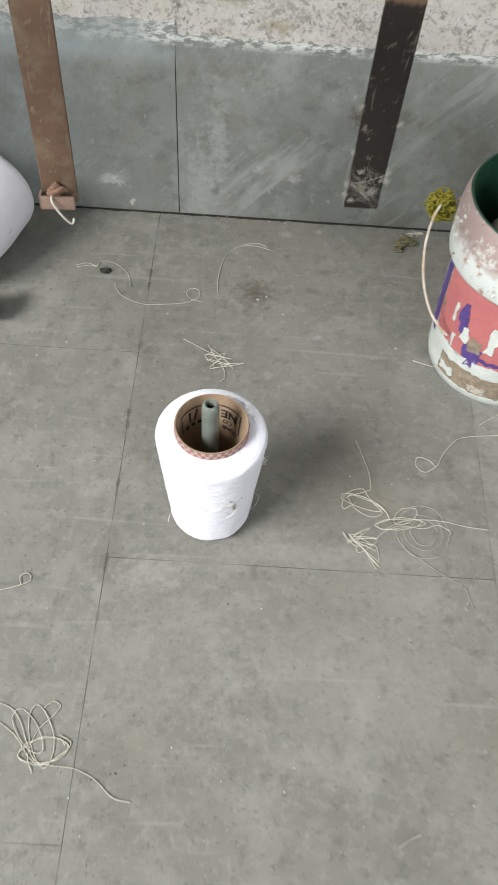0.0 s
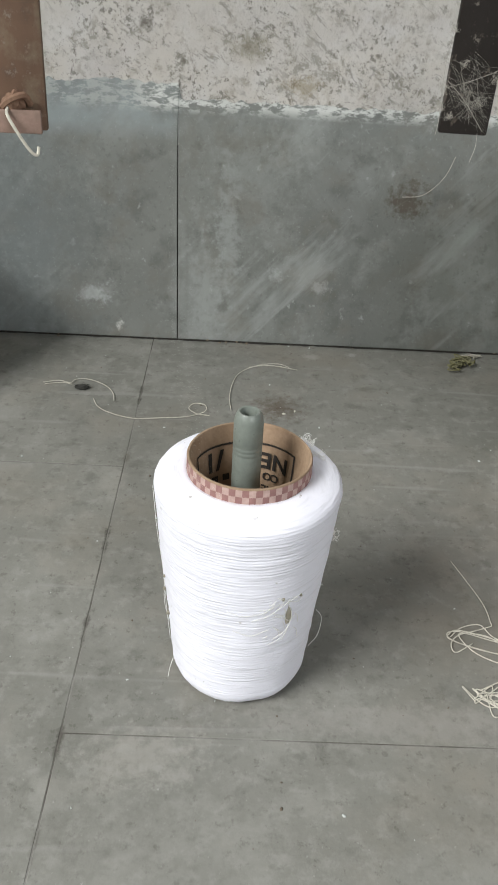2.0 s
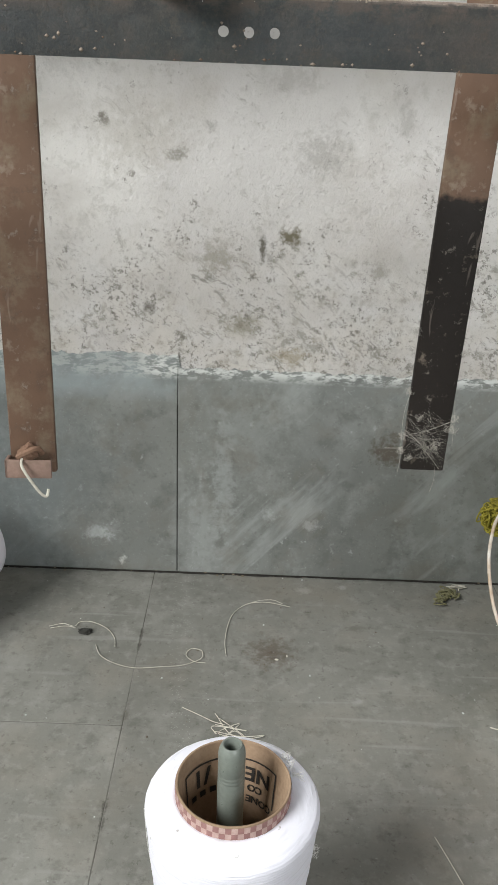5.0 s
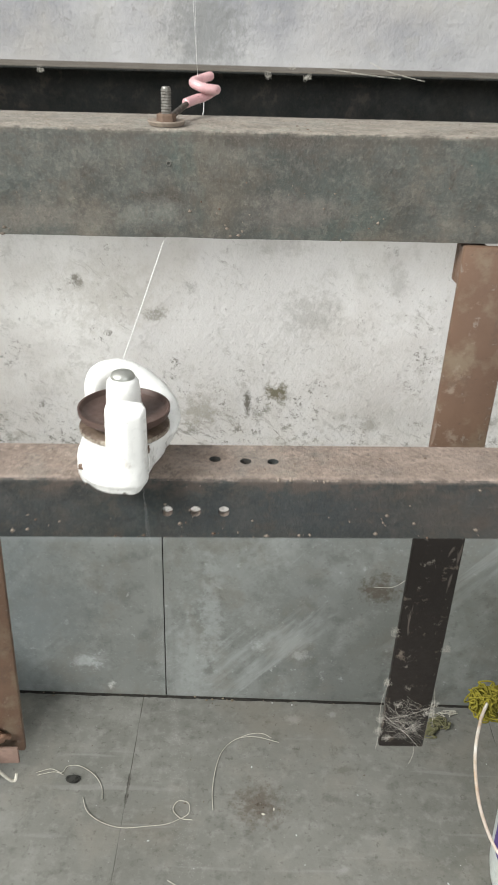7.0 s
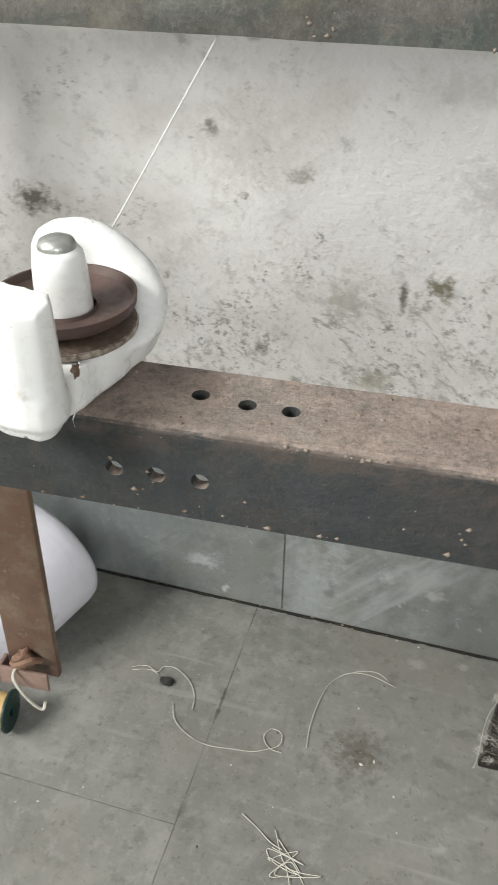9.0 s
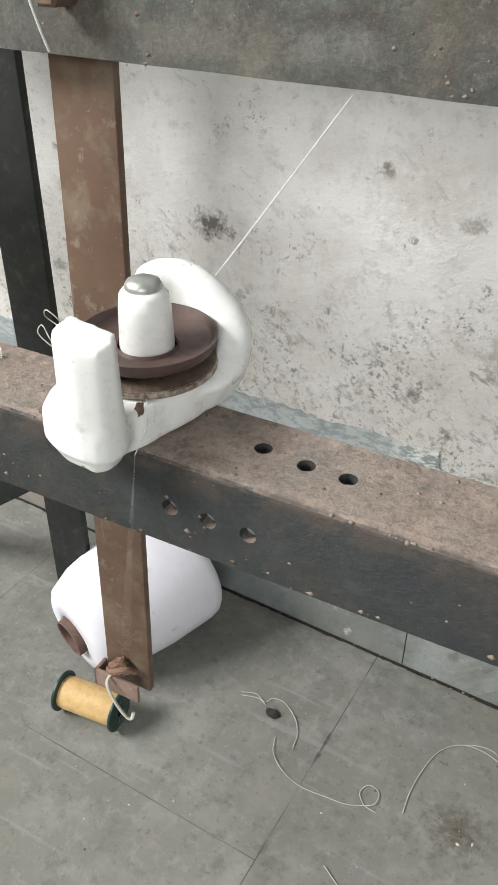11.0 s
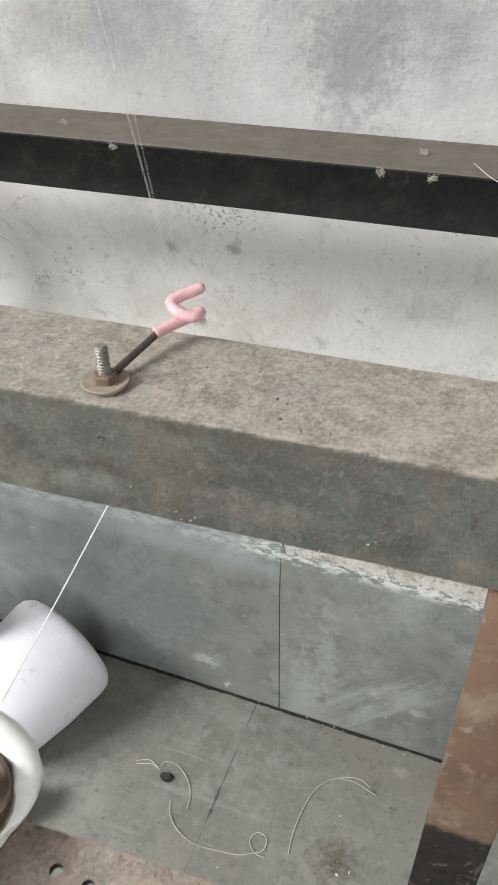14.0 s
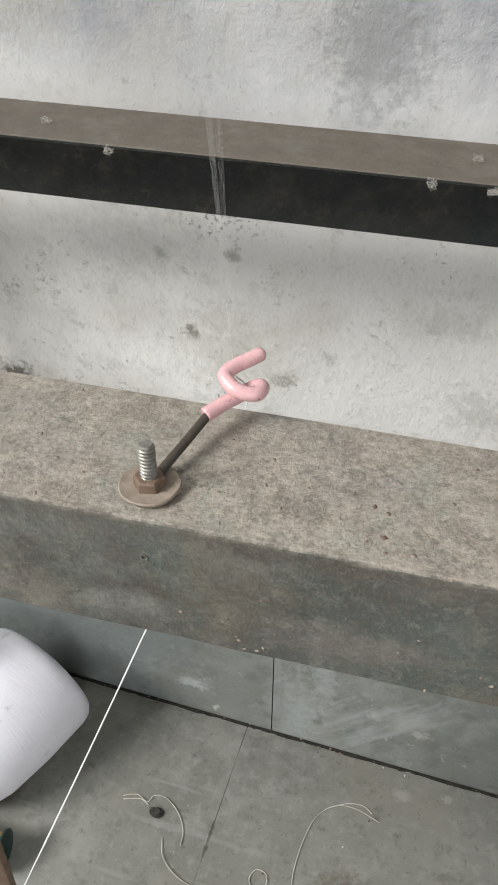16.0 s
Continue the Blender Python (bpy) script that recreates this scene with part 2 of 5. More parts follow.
def stone_material():
    m = Mat("grey_limestone", 0.6, spec=0.35)
    m.co = m.t.nodes.new("ShaderNodeNewGeometry").outputs["Position"]
    big, mid, fine = m.noise(4.5, 6, 0.6), m.noise(26, 6, 0.65), m.noise(240, 5, 0.6)
    c = m.mix(m.band(big, 0.34, 0.66), (0.226, 0.226, 0.205), (0.158, 0.159, 0.141))
    c = m.mix(m.maths("MULTIPLY", m.band(mid, 0.48, 0.66), 0.55), c, (0.29, 0.29, 0.268))
    c = m.mix(m.maths("MULTIPLY", m.band(m.noise(85, 6, 0.7), 0.52, 0.64), 0.4), c, (0.30, 0.30, 0.28))
    c = m.mix(m.maths("MULTIPLY", m.band(m.noise(48, 6, 0.7), 0.54, 0.66), 0.5), c, (0.105, 0.105, 0.092))
    c = m.mix(m.maths("MULTIPLY", m.band(fine, 0.62, 0.74), 0.5), c, (0.10, 0.10, 0.09))
    c = m.mix(m.maths("MULTIPLY", m.band(m.noise(420, 3), 0.68, 0.76), 0.6), c, (0.42, 0.42, 0.40))
    c = m.mix(m.maths("MULTIPLY", m.band(m.noise(6.5, 6, 0.65), 0.50, 0.66), 0.5), c, (0.185, 0.165, 0.130))
    c = m.mix(m.maths("MULTIPLY", m.band(m.noise(130, 6, 0.75), 0.585, 0.63), 0.45), c, (0.085, 0.08, 0.068))
    # scratches drawn across the slabs
    scratch = m.noise(14, 2, 0.4, m.stretch(0.5, 7.0, 1.0), 0.6)
    c = m.mix(m.maths("MULTIPLY", m.band(scratch, 0.66, 0.74), 0.35), c, (0.30, 0.30, 0.285))
    warp = m.band(m.noise(110, 6, 0.75), 0.25, 0.75, -1.1, 1.1)
    for x, y, rx, ry, k, shade in ((-0.0246, 0.770, 0.0017, 0.022, 0.85, (0.04, 0.037, 0.03)), (-0.0243, 0.665, 0.0035, 0.014, 0.5, (0.08, 0.07, 0.055)), (-0.0246, 0.560, 0.0022, 0.022, 0.8, (0.05, 0.046, 0.038)), (-0.0246, 0.475, 0.0020, 0.015, 0.75, (0.06, 0.055, 0.045)),
                                   (-0.0244, 0.388, 0.0022, 0.012, 0.8, (0.06, 0.055, 0.045)), (-0.0244, 0.33, 0.0022, 0.012, 0.7, (0.06, 0.055, 0.045)), (0.14, 0.865, 0.010, 0.007, 0.6, (0.33, 0.32, 0.29)), (0.19, 0.80, 0.012, 0.006, 0.5, (0.10, 0.095, 0.08)), (0.103, 0.757, 0.026, 0.026, 0.75, (0.11, 0.09, 0.07)), (0.285, 0.862, 0.02, 0.014, 0.4, (0.12, 0.11, 0.09)), (0.179, 0.691, 0.006, 0.006, 0.6, (0.33, 0.33, 0.31)),
                                   (0.19, 0.407, 0.14, 0.016, 0.45, (0.31, 0.30, 0.28)), (0.02, 0.38, 0.035, 0.02, 0.5, (0.31, 0.30, 0.275)), (0.175, 0.765, 0.012, 0.006, 0.5, (0.09, 0.09, 0.08)),
                                   (0.182, 0.873, 0.006, 0.005, 0.6, (0.34, 0.34, 0.32)), (0.03, 0.30, 0.09, 0.07, 0.35, (0.28, 0.28, 0.26)), (0.2, 0.27, 0.12, 0.08, 0.3, (0.28, 0.28, 0.26)), (-0.03, 0.63, 0.012, 0.02, 0.4, (0.29, 0.28, 0.25))):
        c = m.mix(m.maths("MULTIPLY", m.blot(x, y, rx, ry, warp, "Y"), k), c, shade)
    m.colour(m.scale(c, m.tint(0.05)))
    m.roughness(m.band(mid, 0.3, 0.7, 0.48, 0.75))
    m.bump(fine, 0.0003, 0.6).bump(mid, 0.0012, 0.5).bump(big, 0.003, 0.3)
    return m.m


def beam_material(name, paint, dust, dust_on_top=1.0, wear=1.0, blots=(), edge=0.0, face=1.0):
    """Worn grey-green paint with rust, and settled dust on what faces up."""
    m = Mat(name, 0.6, spec=0.4)
    big, mid, fine = m.noise(14, 5, 0.6), m.noise(75, 6, 0.65), m.noise(420, 4, 0.6)
    c = m.mix(m.band(big, 0.35, 0.62), paint, tuple(0.62 * v for v in paint))
    c = m.mix(m.maths("MULTIPLY", m.band(m.noise(22, 5, 0.6), 0.46, 0.62), 0.75), c, tuple(k * v for k, v in zip((1.25, 1.02, 0.88), paint)))
    c = m.mix(m.maths("MULTIPLY", m.band(m.noise(47, 6, 0.7), 0.52, 0.62), 0.6), c, tuple(0.5 * v for v in paint))
    c = m.mix(m.maths("MULTIPLY", m.band(mid, 0.58, 0.70), 0.5), c, tuple(1.7 * v for v in paint))
    c = m.mix(m.maths("MULTIPLY", m.band(mid, 0.42, 0.34), 0.5), c, (0.07, 0.05, 0.038))
    # broad greener and browner patches left by repainting
    c = m.mix(m.maths("MULTIPLY", m.band(m.noise(13, 6, 0.68, None, 0.8), 0.50, 0.60), 0.65), c, tuple(k * v for k, v in zip((0.62, 0.80, 0.80), paint)))
    c = m.mix(m.maths("MULTIPLY", m.band(m.noise(19, 7, 0.72), 0.56, 0.63), 0.55), c, tuple(k * v for k, v in zip((1.30, 1.04, 0.92), paint)))
    n = m.t.nodes.new("ShaderNodeNewGeometry")
    s = m.t.nodes.new("ShaderNodeSeparateXYZ")
    m.link(n.outputs["Normal"], s.inputs[0])
    warp = m.band(m.noise(90, 6, 0.7), 0.25, 0.75, -0.9, 0.9)
    for x, z, rx, rz, k, shade in blots:
        c = m.mix(m.maths("MULTIPLY", m.blot(x, z, rx, rz, warp), k), c, shade)
    up = m.band(m.maths("ADD", s.outputs[2], m.band(mid, 0.3, 0.7, -0.22, 0.22)), 0.45, 0.8)
    settled = m.mix(m.band(mid, 0.36, 0.62, 0.0, wear), tuple(1.04 * v for v in dust), tuple(0.76 * v for v in dust))
    settled = m.mix(m.maths("MULTIPLY", m.band(big, 0.52, 0.66), 0.35 * wear), settled, tuple(0.6 * v for v in dust))
    settled = m.mix(m.maths("MULTIPLY", m.band(m.noise(31, 6, 0.7), 0.50, 0.60), 0.45 * wear), settled, tuple(k * v for k, v in zip((0.80, 0.88, 0.95), dust)))
    settled = m.mix(m.maths("MULTIPLY", m.band(fine, 0.55, 0.7), 0.4 * wear), settled, tuple(0.55 * v for v in dust))
    c = m.mix(m.maths("MULTIPLY", up, dust_on_top), c, settled)
    flake = m.noise(150, 7, 0.72)
    crust = m.noise(110, 9, 0.84)
    c = m.mix(m.maths("MULTIPLY", m.band(flake, 0.57, 0.63), m.maths("MULTIPLY", m.maths("ADD", m.maths("MULTIPLY", up, 0.4), 0.14 * face), wear)), c, tuple(1.15 * v for v in dust))
    c = m.mix(m.maths("MULTIPLY", m.band(crust, 0.525, 0.555), m.maths("MULTIPLY", m.maths("ADD", m.maths("MULTIPLY", up, 0.45), 0.10 * face), wear)), c, tuple(1.3 * v for v in dust))
    c = m.mix(m.maths("MULTIPLY", m.band(crust, 0.465, 0.42), 0.36 * wear), c, (0.085, 0.068, 0.052))
    c = m.mix(m.maths("MULTIPLY", m.band(flake, 0.43, 0.36), 0.5 * wear), c, tuple(0.4 * v for v in paint))
    c = m.mix(m.maths("MULTIPLY", m.band(m.noise(38, 6, 0.65), 0.52, 0.64), m.maths("MULTIPLY", m.maths("ADD", m.maths("MULTIPLY", up, 0.4), 0.1 * face), wear)), c, (0.23, 0.225, 0.205))
    c = m.mix(m.maths("MULTIPLY", m.band(m.noise(760, 4, 0.6), 0.6, 0.7), 0.3 * wear), c, (0.05, 0.042, 0.034))
    moss = m.maths("MULTIPLY", m.band(m.noise(58, 8, 0.78), 0.535, 0.60), m.band(m.noise(17, 4), 0.42, 0.58))
    c = m.mix(m.maths("MULTIPLY", moss, m.maths("MULTIPLY", m.maths("ADD", m.maths("MULTIPLY", up, 0.6), 0.16 * face), wear)), c, tuple(k * v for k, v in zip((0.86, 0.98, 0.98), dust)))
    pock = m.maths("MULTIPLY", m.band(m.noise(240, 8, 0.8), 0.555, 0.59), m.band(m.noise(27, 4), 0.44, 0.58))
    c = m.mix(m.maths("MULTIPLY", pock, 0.5 * wear), c, (0.062, 0.05, 0.04))
    chips = m.maths("MULTIPLY", m.band(m.noise(340, 8, 0.8), 0.55, 0.59), m.maths("MULTIPLY", up, m.band(m.noise(36, 5, 0.6), 0.42, 0.6)))
    c = m.mix(m.maths("MULTIPLY", chips, 0.7 * wear), c, tuple(k * v for k, v in zip((1.5, 1.55, 1.55), dust)))
    if edge:   # chipped and rubbed pale along the upper front edge, broken darker band below it
        near = m.maths("MULTIPLY", m.band(m.axis("Z"), edge - 0.0022, edge - 0.0008), m.band(m.axis("Y"), 0.004, 0.0015))
        c = m.mix(m.maths("MULTIPLY", m.maths("MULTIPLY", near, m.band(m.noise(190, 7, 0.75, m.stretch(0.5, 1, 1)), 0.44, 0.54)), 0.5), c, tuple(1.15 * v for v in dust))
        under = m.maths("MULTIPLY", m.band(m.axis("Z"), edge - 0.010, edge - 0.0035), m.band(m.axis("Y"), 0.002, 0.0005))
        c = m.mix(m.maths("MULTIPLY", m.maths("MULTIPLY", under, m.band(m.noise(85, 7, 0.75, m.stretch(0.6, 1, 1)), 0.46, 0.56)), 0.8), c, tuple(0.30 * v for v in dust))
    speck = m.noise(620, 5, 0.7)
    c = m.mix(m.maths("MULTIPLY", m.band(speck, 0.545, 0.58), m.maths("MULTIPLY", m.maths("ADD", m.maths("MULTIPLY", up, 0.26), 0.07 * face), wear)), c, tuple(1.45 * v for v in dust))
    c = m.mix(m.maths("MULTIPLY", m.band(speck, 0.445, 0.41), m.maths("ADD", m.maths("MULTIPLY", up, 0.12), 0.13 * wear)), c, (0.055, 0.046, 0.038))
    m.colour(c).roughness(m.band(mid, 0.3, 0.7, 0.5, 0.85))
    m.bump(speck, 0.0004 * wear, 1.0)
    m.bump(fine, 0.0002 * wear, 0.7).bump(flake, 0.0003 * wear, 0.7).bump(crust, 0.0005 * wear, 0.9).bump(mid, 0.0006, 0.7)
    return m.m


def post_material(name, black_below=None):
    m = Mat(name, 0.6, spec=0.28)
    big, mid, fine = m.noise(16, 5, 0.6), m.noise(80, 6, 0.65), m.noise(400, 4)
    c = m.mix(m.band(big, 0.35, 0.65), (0.165, 0.104, 0.071), (0.118, 0.072, 0.049))
    c = m.mix(m.maths("MULTIPLY", m.band(m.noise(34, 6, 0.68), 0.50, 0.62), 0.5), c, (0.22, 0.185, 0.13))
    c = m.mix(m.maths("MULTIPLY", m.band(m.noise(60, 6, 0.7), 0.55, 0.64), 0.5), c, (0.095, 0.066, 0.05))
    if black_below:
        edge = m.maths("ADD", m.axis("Z"), m.band(m.noise(60, 4), 0.3, 0.7, -0.004, 0.004))
        c = m.mix(m.band(edge, black_below + 0.0015, black_below - 0.0015), c, (0.019, 0.0155, 0.0135))
    c = m.mix(m.maths("MULTIPLY", m.band(mid, 0.6, 0.68), 0.45), c, (0.30, 0.25, 0.20))
    scratch = m.noise(60, 3, 0.5, m.stretch(2.6, 1.0, 0.5), 1.2)
    c = m.mix(m.maths("MULTIPLY", m.band(scratch, 0.68, 0.72), 0.25), c, (0.34, 0.29, 0.25))
    c = m.mix(m.maths("MULTIPLY", m.band(m.noise(120, 7, 0.78), 0.60, 0.64), 0.42), c, (0.30, 0.27, 0.235))
    c = m.mix(m.maths("MULTIPLY", m.band(m.noise(260, 5, 0.7), 0.62, 0.68), 0.4), c, (0.07, 0.05, 0.04))
    m.colour(c).roughness(m.band(mid, 0.3, 0.7, 0.4, 0.7))
    m.bump(fine, 0.0002, 0.6).bump(mid, 0.0005, 0.6)
    return m.m


def yarn_material():
    m = Mat("white_cotton_yarn", 0.85, spec=0.2)
    wind = m.node("ShaderNodeTexWave", Scale=160.0, Distortion=3.0, Detail=3.0)
    wind.wave_type, wind.bands_direction = "BANDS", "Z"
    wind.inputs["Detail Scale"].default_value = 1.2
    m.link(m.stretch(0.35, 0.35, 1.0), wind.inputs["Vector"])
    strand = m.noise(240, 4, 0.6, m.stretch(0.12, 0.12, 2.2), 0.5)
    c = m.mix(m.band(m.noise(20, 4), 0.4, 0.65), (0.85, 0.86, 0.95), (0.81, 0.82, 0.91))
    c = m.mix(m.band(strand, 0.53, 0.66, 0.0, 0.42), c, (0.60, 0.61, 0.66))
    c = m.mix(m.maths("MULTIPLY", m.band(m.noise(150, 3), 0.71, 0.75), 0.7), c, (0.30, 0.28, 0.24))
    m.colour(c)
    m.bump(strand, 0.0010, 0.85).bump(wind.outputs["Fac"], 0.0003, 0.4)
    m.b.inputs["Sheen Weight"].default_value = 0.25
    return m.m


def lilac_material():
    m = Mat("pale_lilac_yarn", 0.85, spec=0.2)
    strand = m.noise(200, 4, 0.6, m.stretch(0.3, 0.3, 2.0), 0.4)
    c = m.mix(m.band(m.noise(14, 4), 0.4, 0.65), (0.77, 0.765, 0.82), (0.68, 0.67, 0.725))
    c = m.mix(m.maths("MULTIPLY", m.band(m.noise(45, 5, 0.65), 0.60, 0.70), 0.45), c, (0.40, 0.38, 0.38))
    m.colour(c).bump(strand, 0.0005, 0.6)
    return m.m


def porcelain_material():
    m = Mat("white_enamel", 0.28, spec=0.5)
    mid, fine = m.noise(90, 4), m.noise(330, 4, 0.6)
    c = m.mix(m.band(mid, 0.4, 0.65), (0.88, 0.885, 0.86), (0.83, 0.835, 0.81))
    c = m.mix(m.maths("MULTIPLY", m.band(m.noise(210, 3), 0.70, 0.745), 0.85), c, (0.06, 0.04, 0.03))
    c = m.mix(m.maths("MULTIPLY", m.band(m.noise(120, 4, 0.6), 0.66, 0.74), 0.5), c, (0.36, 0.31, 0.25))
    m.colour(c).roughness(m.band(fine, 0.3, 0.7, 0.2, 0.42)).bump(mid, 0.0005, 0.5)
    return m.m


PLASTER = plaster_material()
DADO = dado_material()
DADO_EDGE = dado_material("flaking_dado_edge", True)
STONE = stone_material()
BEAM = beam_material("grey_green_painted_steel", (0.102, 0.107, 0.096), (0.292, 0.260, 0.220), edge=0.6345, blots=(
    (0.050, 0.612, 0.018, 0.010, 0.6, (0.072, 0.085, 0.078)), (-0.092, 0.611, 0.015, 0.010, 0.6, (0.072, 0.088, 0.083)),
    (-0.026, 0.607, 0.022, 0.004, 0.6, (0.060, 0.052, 0.043)), (-0.075, 0.598, 0.030, 0.006, 0.6, (0.165, 0.150, 0.130)),
    (0.030, 0.602, 0.030, 0.008, 0.55, (0.165, 0.148, 0.132)), (-0.030, 0.600, 0.018, 0.006, 0.5, (0.20, 0.205, 0.185)),
    (0.150, 0.605, 0.05, 0.012, 0.5, (0.065, 0.072, 0.065)), (0.02, 0.631, 0.05, 0.003, 0.6, (0.062, 0.050, 0.040))))
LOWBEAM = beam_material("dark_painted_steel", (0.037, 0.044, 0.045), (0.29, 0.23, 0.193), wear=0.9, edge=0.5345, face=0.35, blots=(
    (-0.10, 0.522, 0.07, 0.012, 0.6, (0.040, 0.047, 0.050)), (0.03, 0.520, 0.05, 0.010, 0.5, (0.036, 0.042, 0.046)), (0.11, 0.520, 0.06, 0.012, 0.5, (0.066, 0.056, 0.050))))
DARKBEAM = beam_material("black_green_painted_steel", (0.012, 0.015, 0.014), (0.115, 0.099, 0.080), wear=0.35)
POST = post_material("brown_painted_steel")
POST_BLACK = post_material("brown_and_black_painted_steel", 0.449)
YARN = yarn_material()
LILAC = lilac_material()
ENAMEL = porcelain_material()
FLOORJOINT = plain("dusty_floor_joint", (0.085, 0.08, 0.068), (0.24, 0.238, 0.22), 22, 0.9)
GAP = plain("black_dirt", (0.012, 0.011, 0.009), (0.035, 0.031, 0.025), 150, 0.95)
GROUT = plain("dirty_joint", (0.022, 0.020, 0.016), (0.05, 0.046, 0.038), 80, 0.95)
WALLPAINT = plain("dull_wall_paint", (0.24, 0.24, 0.23), (0.20, 0.20, 0.19), 5, 0.9)
WALLPAINT_LIGHT = plain("pale_filler", (0.60, 0.62, 0.60), (0.46, 0.49, 0.48), 160, 0.9)
CEILING = plain("ceiling_whitewash", (0.34, 0.34, 0.33), (0.29, 0.29, 0.28), 5, 0.9)
CARD = plain("brown_cardboard", (0.36, 0.255, 0.17), (0.28, 0.19, 0.122), 50, 0.85)
CHECK_A = plain("pale_pink_print", (0.49, 0.35, 0.31), (0.42, 0.29, 0.255), 200, 0.8)
CHECK_B = plain("dull_red_print", (0.33, 0.175, 0.16), (0.25, 0.13, 0.12), 120, 0.8)
INK = plain("black_ink", (0.02, 0.018, 0.016), (0.035, 0.03, 0.026), 200, 0.8)
INK_LINT = plain("black_lint", (0.035, 0.035, 0.03), (0.05, 0.05, 0.045), 200, 0.95)
PIPE = plain("grey_plastic", (0.20, 0.225, 0.20), (0.175, 0.20, 0.18), 70, 0.38, bump=0.0001)
BAKELITE = plain("brown_bakelite", (0.105, 0.066, 0.055), (0.078, 0.048, 0.040), 90, 0.55, bump=0.0001)
RUSTMETAL = plain("rusty_disc_steel", (0.17, 0.125, 0.09), (0.085, 0.055, 0.042), 260, 0.55, 0.25, bump=0.0003)
BRIGHTRIM = plain("rubbed_steel_rim", (0.50, 0.46, 0.38), (0.13, 0.085, 0.06), 520, 0.45, 0.35, bump=0.0003)
ZINC = plain("zinc_plated_steel", (0.60, 0.61, 0.57), (0.46, 0.47, 0.44), 160, 0.45, 0.8)
THREADED = plain("dull_bolt_steel", (0.30, 0.295, 0.27), (0.19, 0.175, 0.155), 300, 0.5, 0.6)
RUST = plain("rusty_brown_steel", (0.19, 0.13, 0.095), (0.13, 0.085, 0.06), 220, 0.75, 0.2)
DUSTY = plain("dusty_washer", (0.30, 0.25, 0.20), (0.22, 0.175, 0.14), 260, 0.85)
WIRE = plain("dull_iron_wire", (0.10, 0.085, 0.07), (0.07, 0.058, 0.048), 200, 0.5, 0.5)
def pink_material():
    m = Mat("pink_ceramic", 0.28, spec=0.55)
    c = m.mix(m.band(m.noise(130, 4), 0.35, 0.65), (0.66, 0.40, 0.41), (0.58, 0.345, 0.36))
    c = m.mix(m.maths("MULTIPLY", m.band(m.noise(420, 4, 0.6), 0.66, 0.71), 0.85), c, (0.16, 0.08, 0.06))
    c = m.mix(m.maths("MULTIPLY", m.band(m.noise(240, 5, 0.65), 0.58, 0.70), 0.35), c, (0.42, 0.25, 0.24))
    m.colour(c).roughness(m.band(m.noise(300, 4), 0.3, 0.7, 0.2, 0.42)).bump(m.noise(200, 4), 0.00015, 0.6)
    return m.m


PINK = pink_material()
STRING = plain("cream_yarn", (0.62, 0.60, 0.52), (0.52, 0.50, 0.43), 300, 0.9)
WHITE_STRING = plain("white_yarn", (0.80, 0.80, 0.78), (0.72, 0.72, 0.70), 300, 0.9)
LINT = plain("grey_lint", (0.50, 0.48, 0.43), (0.40, 0.38, 0.34), 300, 0.95)
GOLD = plain("golden_thread", (0.64, 0.43, 0.19), (0.54, 0.35, 0.145), 120, 0.6)
GREEN = plain("dark_green_plastic", (0.012, 0.045, 0.036), (0.01, 0.034, 0.028), 60, 0.4)
KNOT = plain("tan_knot", (0.27, 0.165, 0.11), (0.19, 0.11, 0.072), 300, 0.85)
COREDARK = plain("worn_brown_board", (0.17, 0.105, 0.085), (0.11, 0.07, 0.058), 90, 0.85)
STRAP = plain("pinkish_brown_strap", (0.27, 0.18, 0.145), (0.20, 0.135, 0.105), 120, 0.7)
BUCKET = plain("white_bucket_plastic", (0.66, 0.70, 0.67), (0.56, 0.60, 0.57), 60, 0.5, bump=0.0004)
def collar_material():
    m = Mat("paint_spattered_plastic", 0.6)
    mid, fine = m.noise(38, 6, 0.65), m.noise(150, 5, 0.65)
    high = m.band(m.maths("ADD", m.axis("Z"), m.band(mid, 0.3, 0.7, -0.016, 0.016)), 0.178, 0.194)
    c = m.mix(high, (0.66, 0.70, 0.68), (0.38, 0.29, 0.275))
    c = m.mix(m.maths("MULTIPLY", m.band(mid, 0.56, 0.62), 0.8), c, (0.68, 0.69, 0.66))
    c = m.mix(m.maths("MULTIPLY", m.band(m.noise(60, 6, 0.7), 0.58, 0.64), 0.8), c, (0.36, 0.15, 0.08))
    c = m.mix(m.maths("MULTIPLY", m.band(fine, 0.58, 0.66), 0.5), c, (0.20, 0.16, 0.14))
    m.colour(c).bump(mid, 0.0015, 0.8).bump(fine, 0.0006, 0.7)
    return m.m


COLLAR = collar_material()
HANDLE = plain("stained_white_sleeve", (0.70, 0.68, 0.62), (0.42, 0.30, 0.20), 55, 0.6)
PINKLABEL = plain("faded_red_print", (0.52, 0.17, 0.17), (0.46, 0.145, 0.15), 40, 0.5)
PURPLE = plain("purple_print", (0.10, 0.06, 0.25), (0.085, 0.05, 0.2), 90, 0.5)
MUD = plain("dried_mud", (0.33, 0.27, 0.20), (0.20, 0.16, 0.115), 110, 0.9, bump=0.001)
BUCKETGREEN = plain("green_bucket_lining", (0.012, 0.055, 0.03), (0.02, 0.075, 0.045), 60, 0.4)
YELLOW = plain("olive_yellow_yarn", (0.33, 0.29, 0.03), (0.19, 0.165, 0.015), 160, 0.9)
OLIVE = plain("olive_lint", (0.16, 0.155, 0.07), (0.24, 0.23, 0.14), 200, 0.9)
FLUFF = plain("matted_white_fluff", (0.62, 0.62, 0.58), (0.48, 0.48, 0.44), 260, 0.95, bump=0.0006)
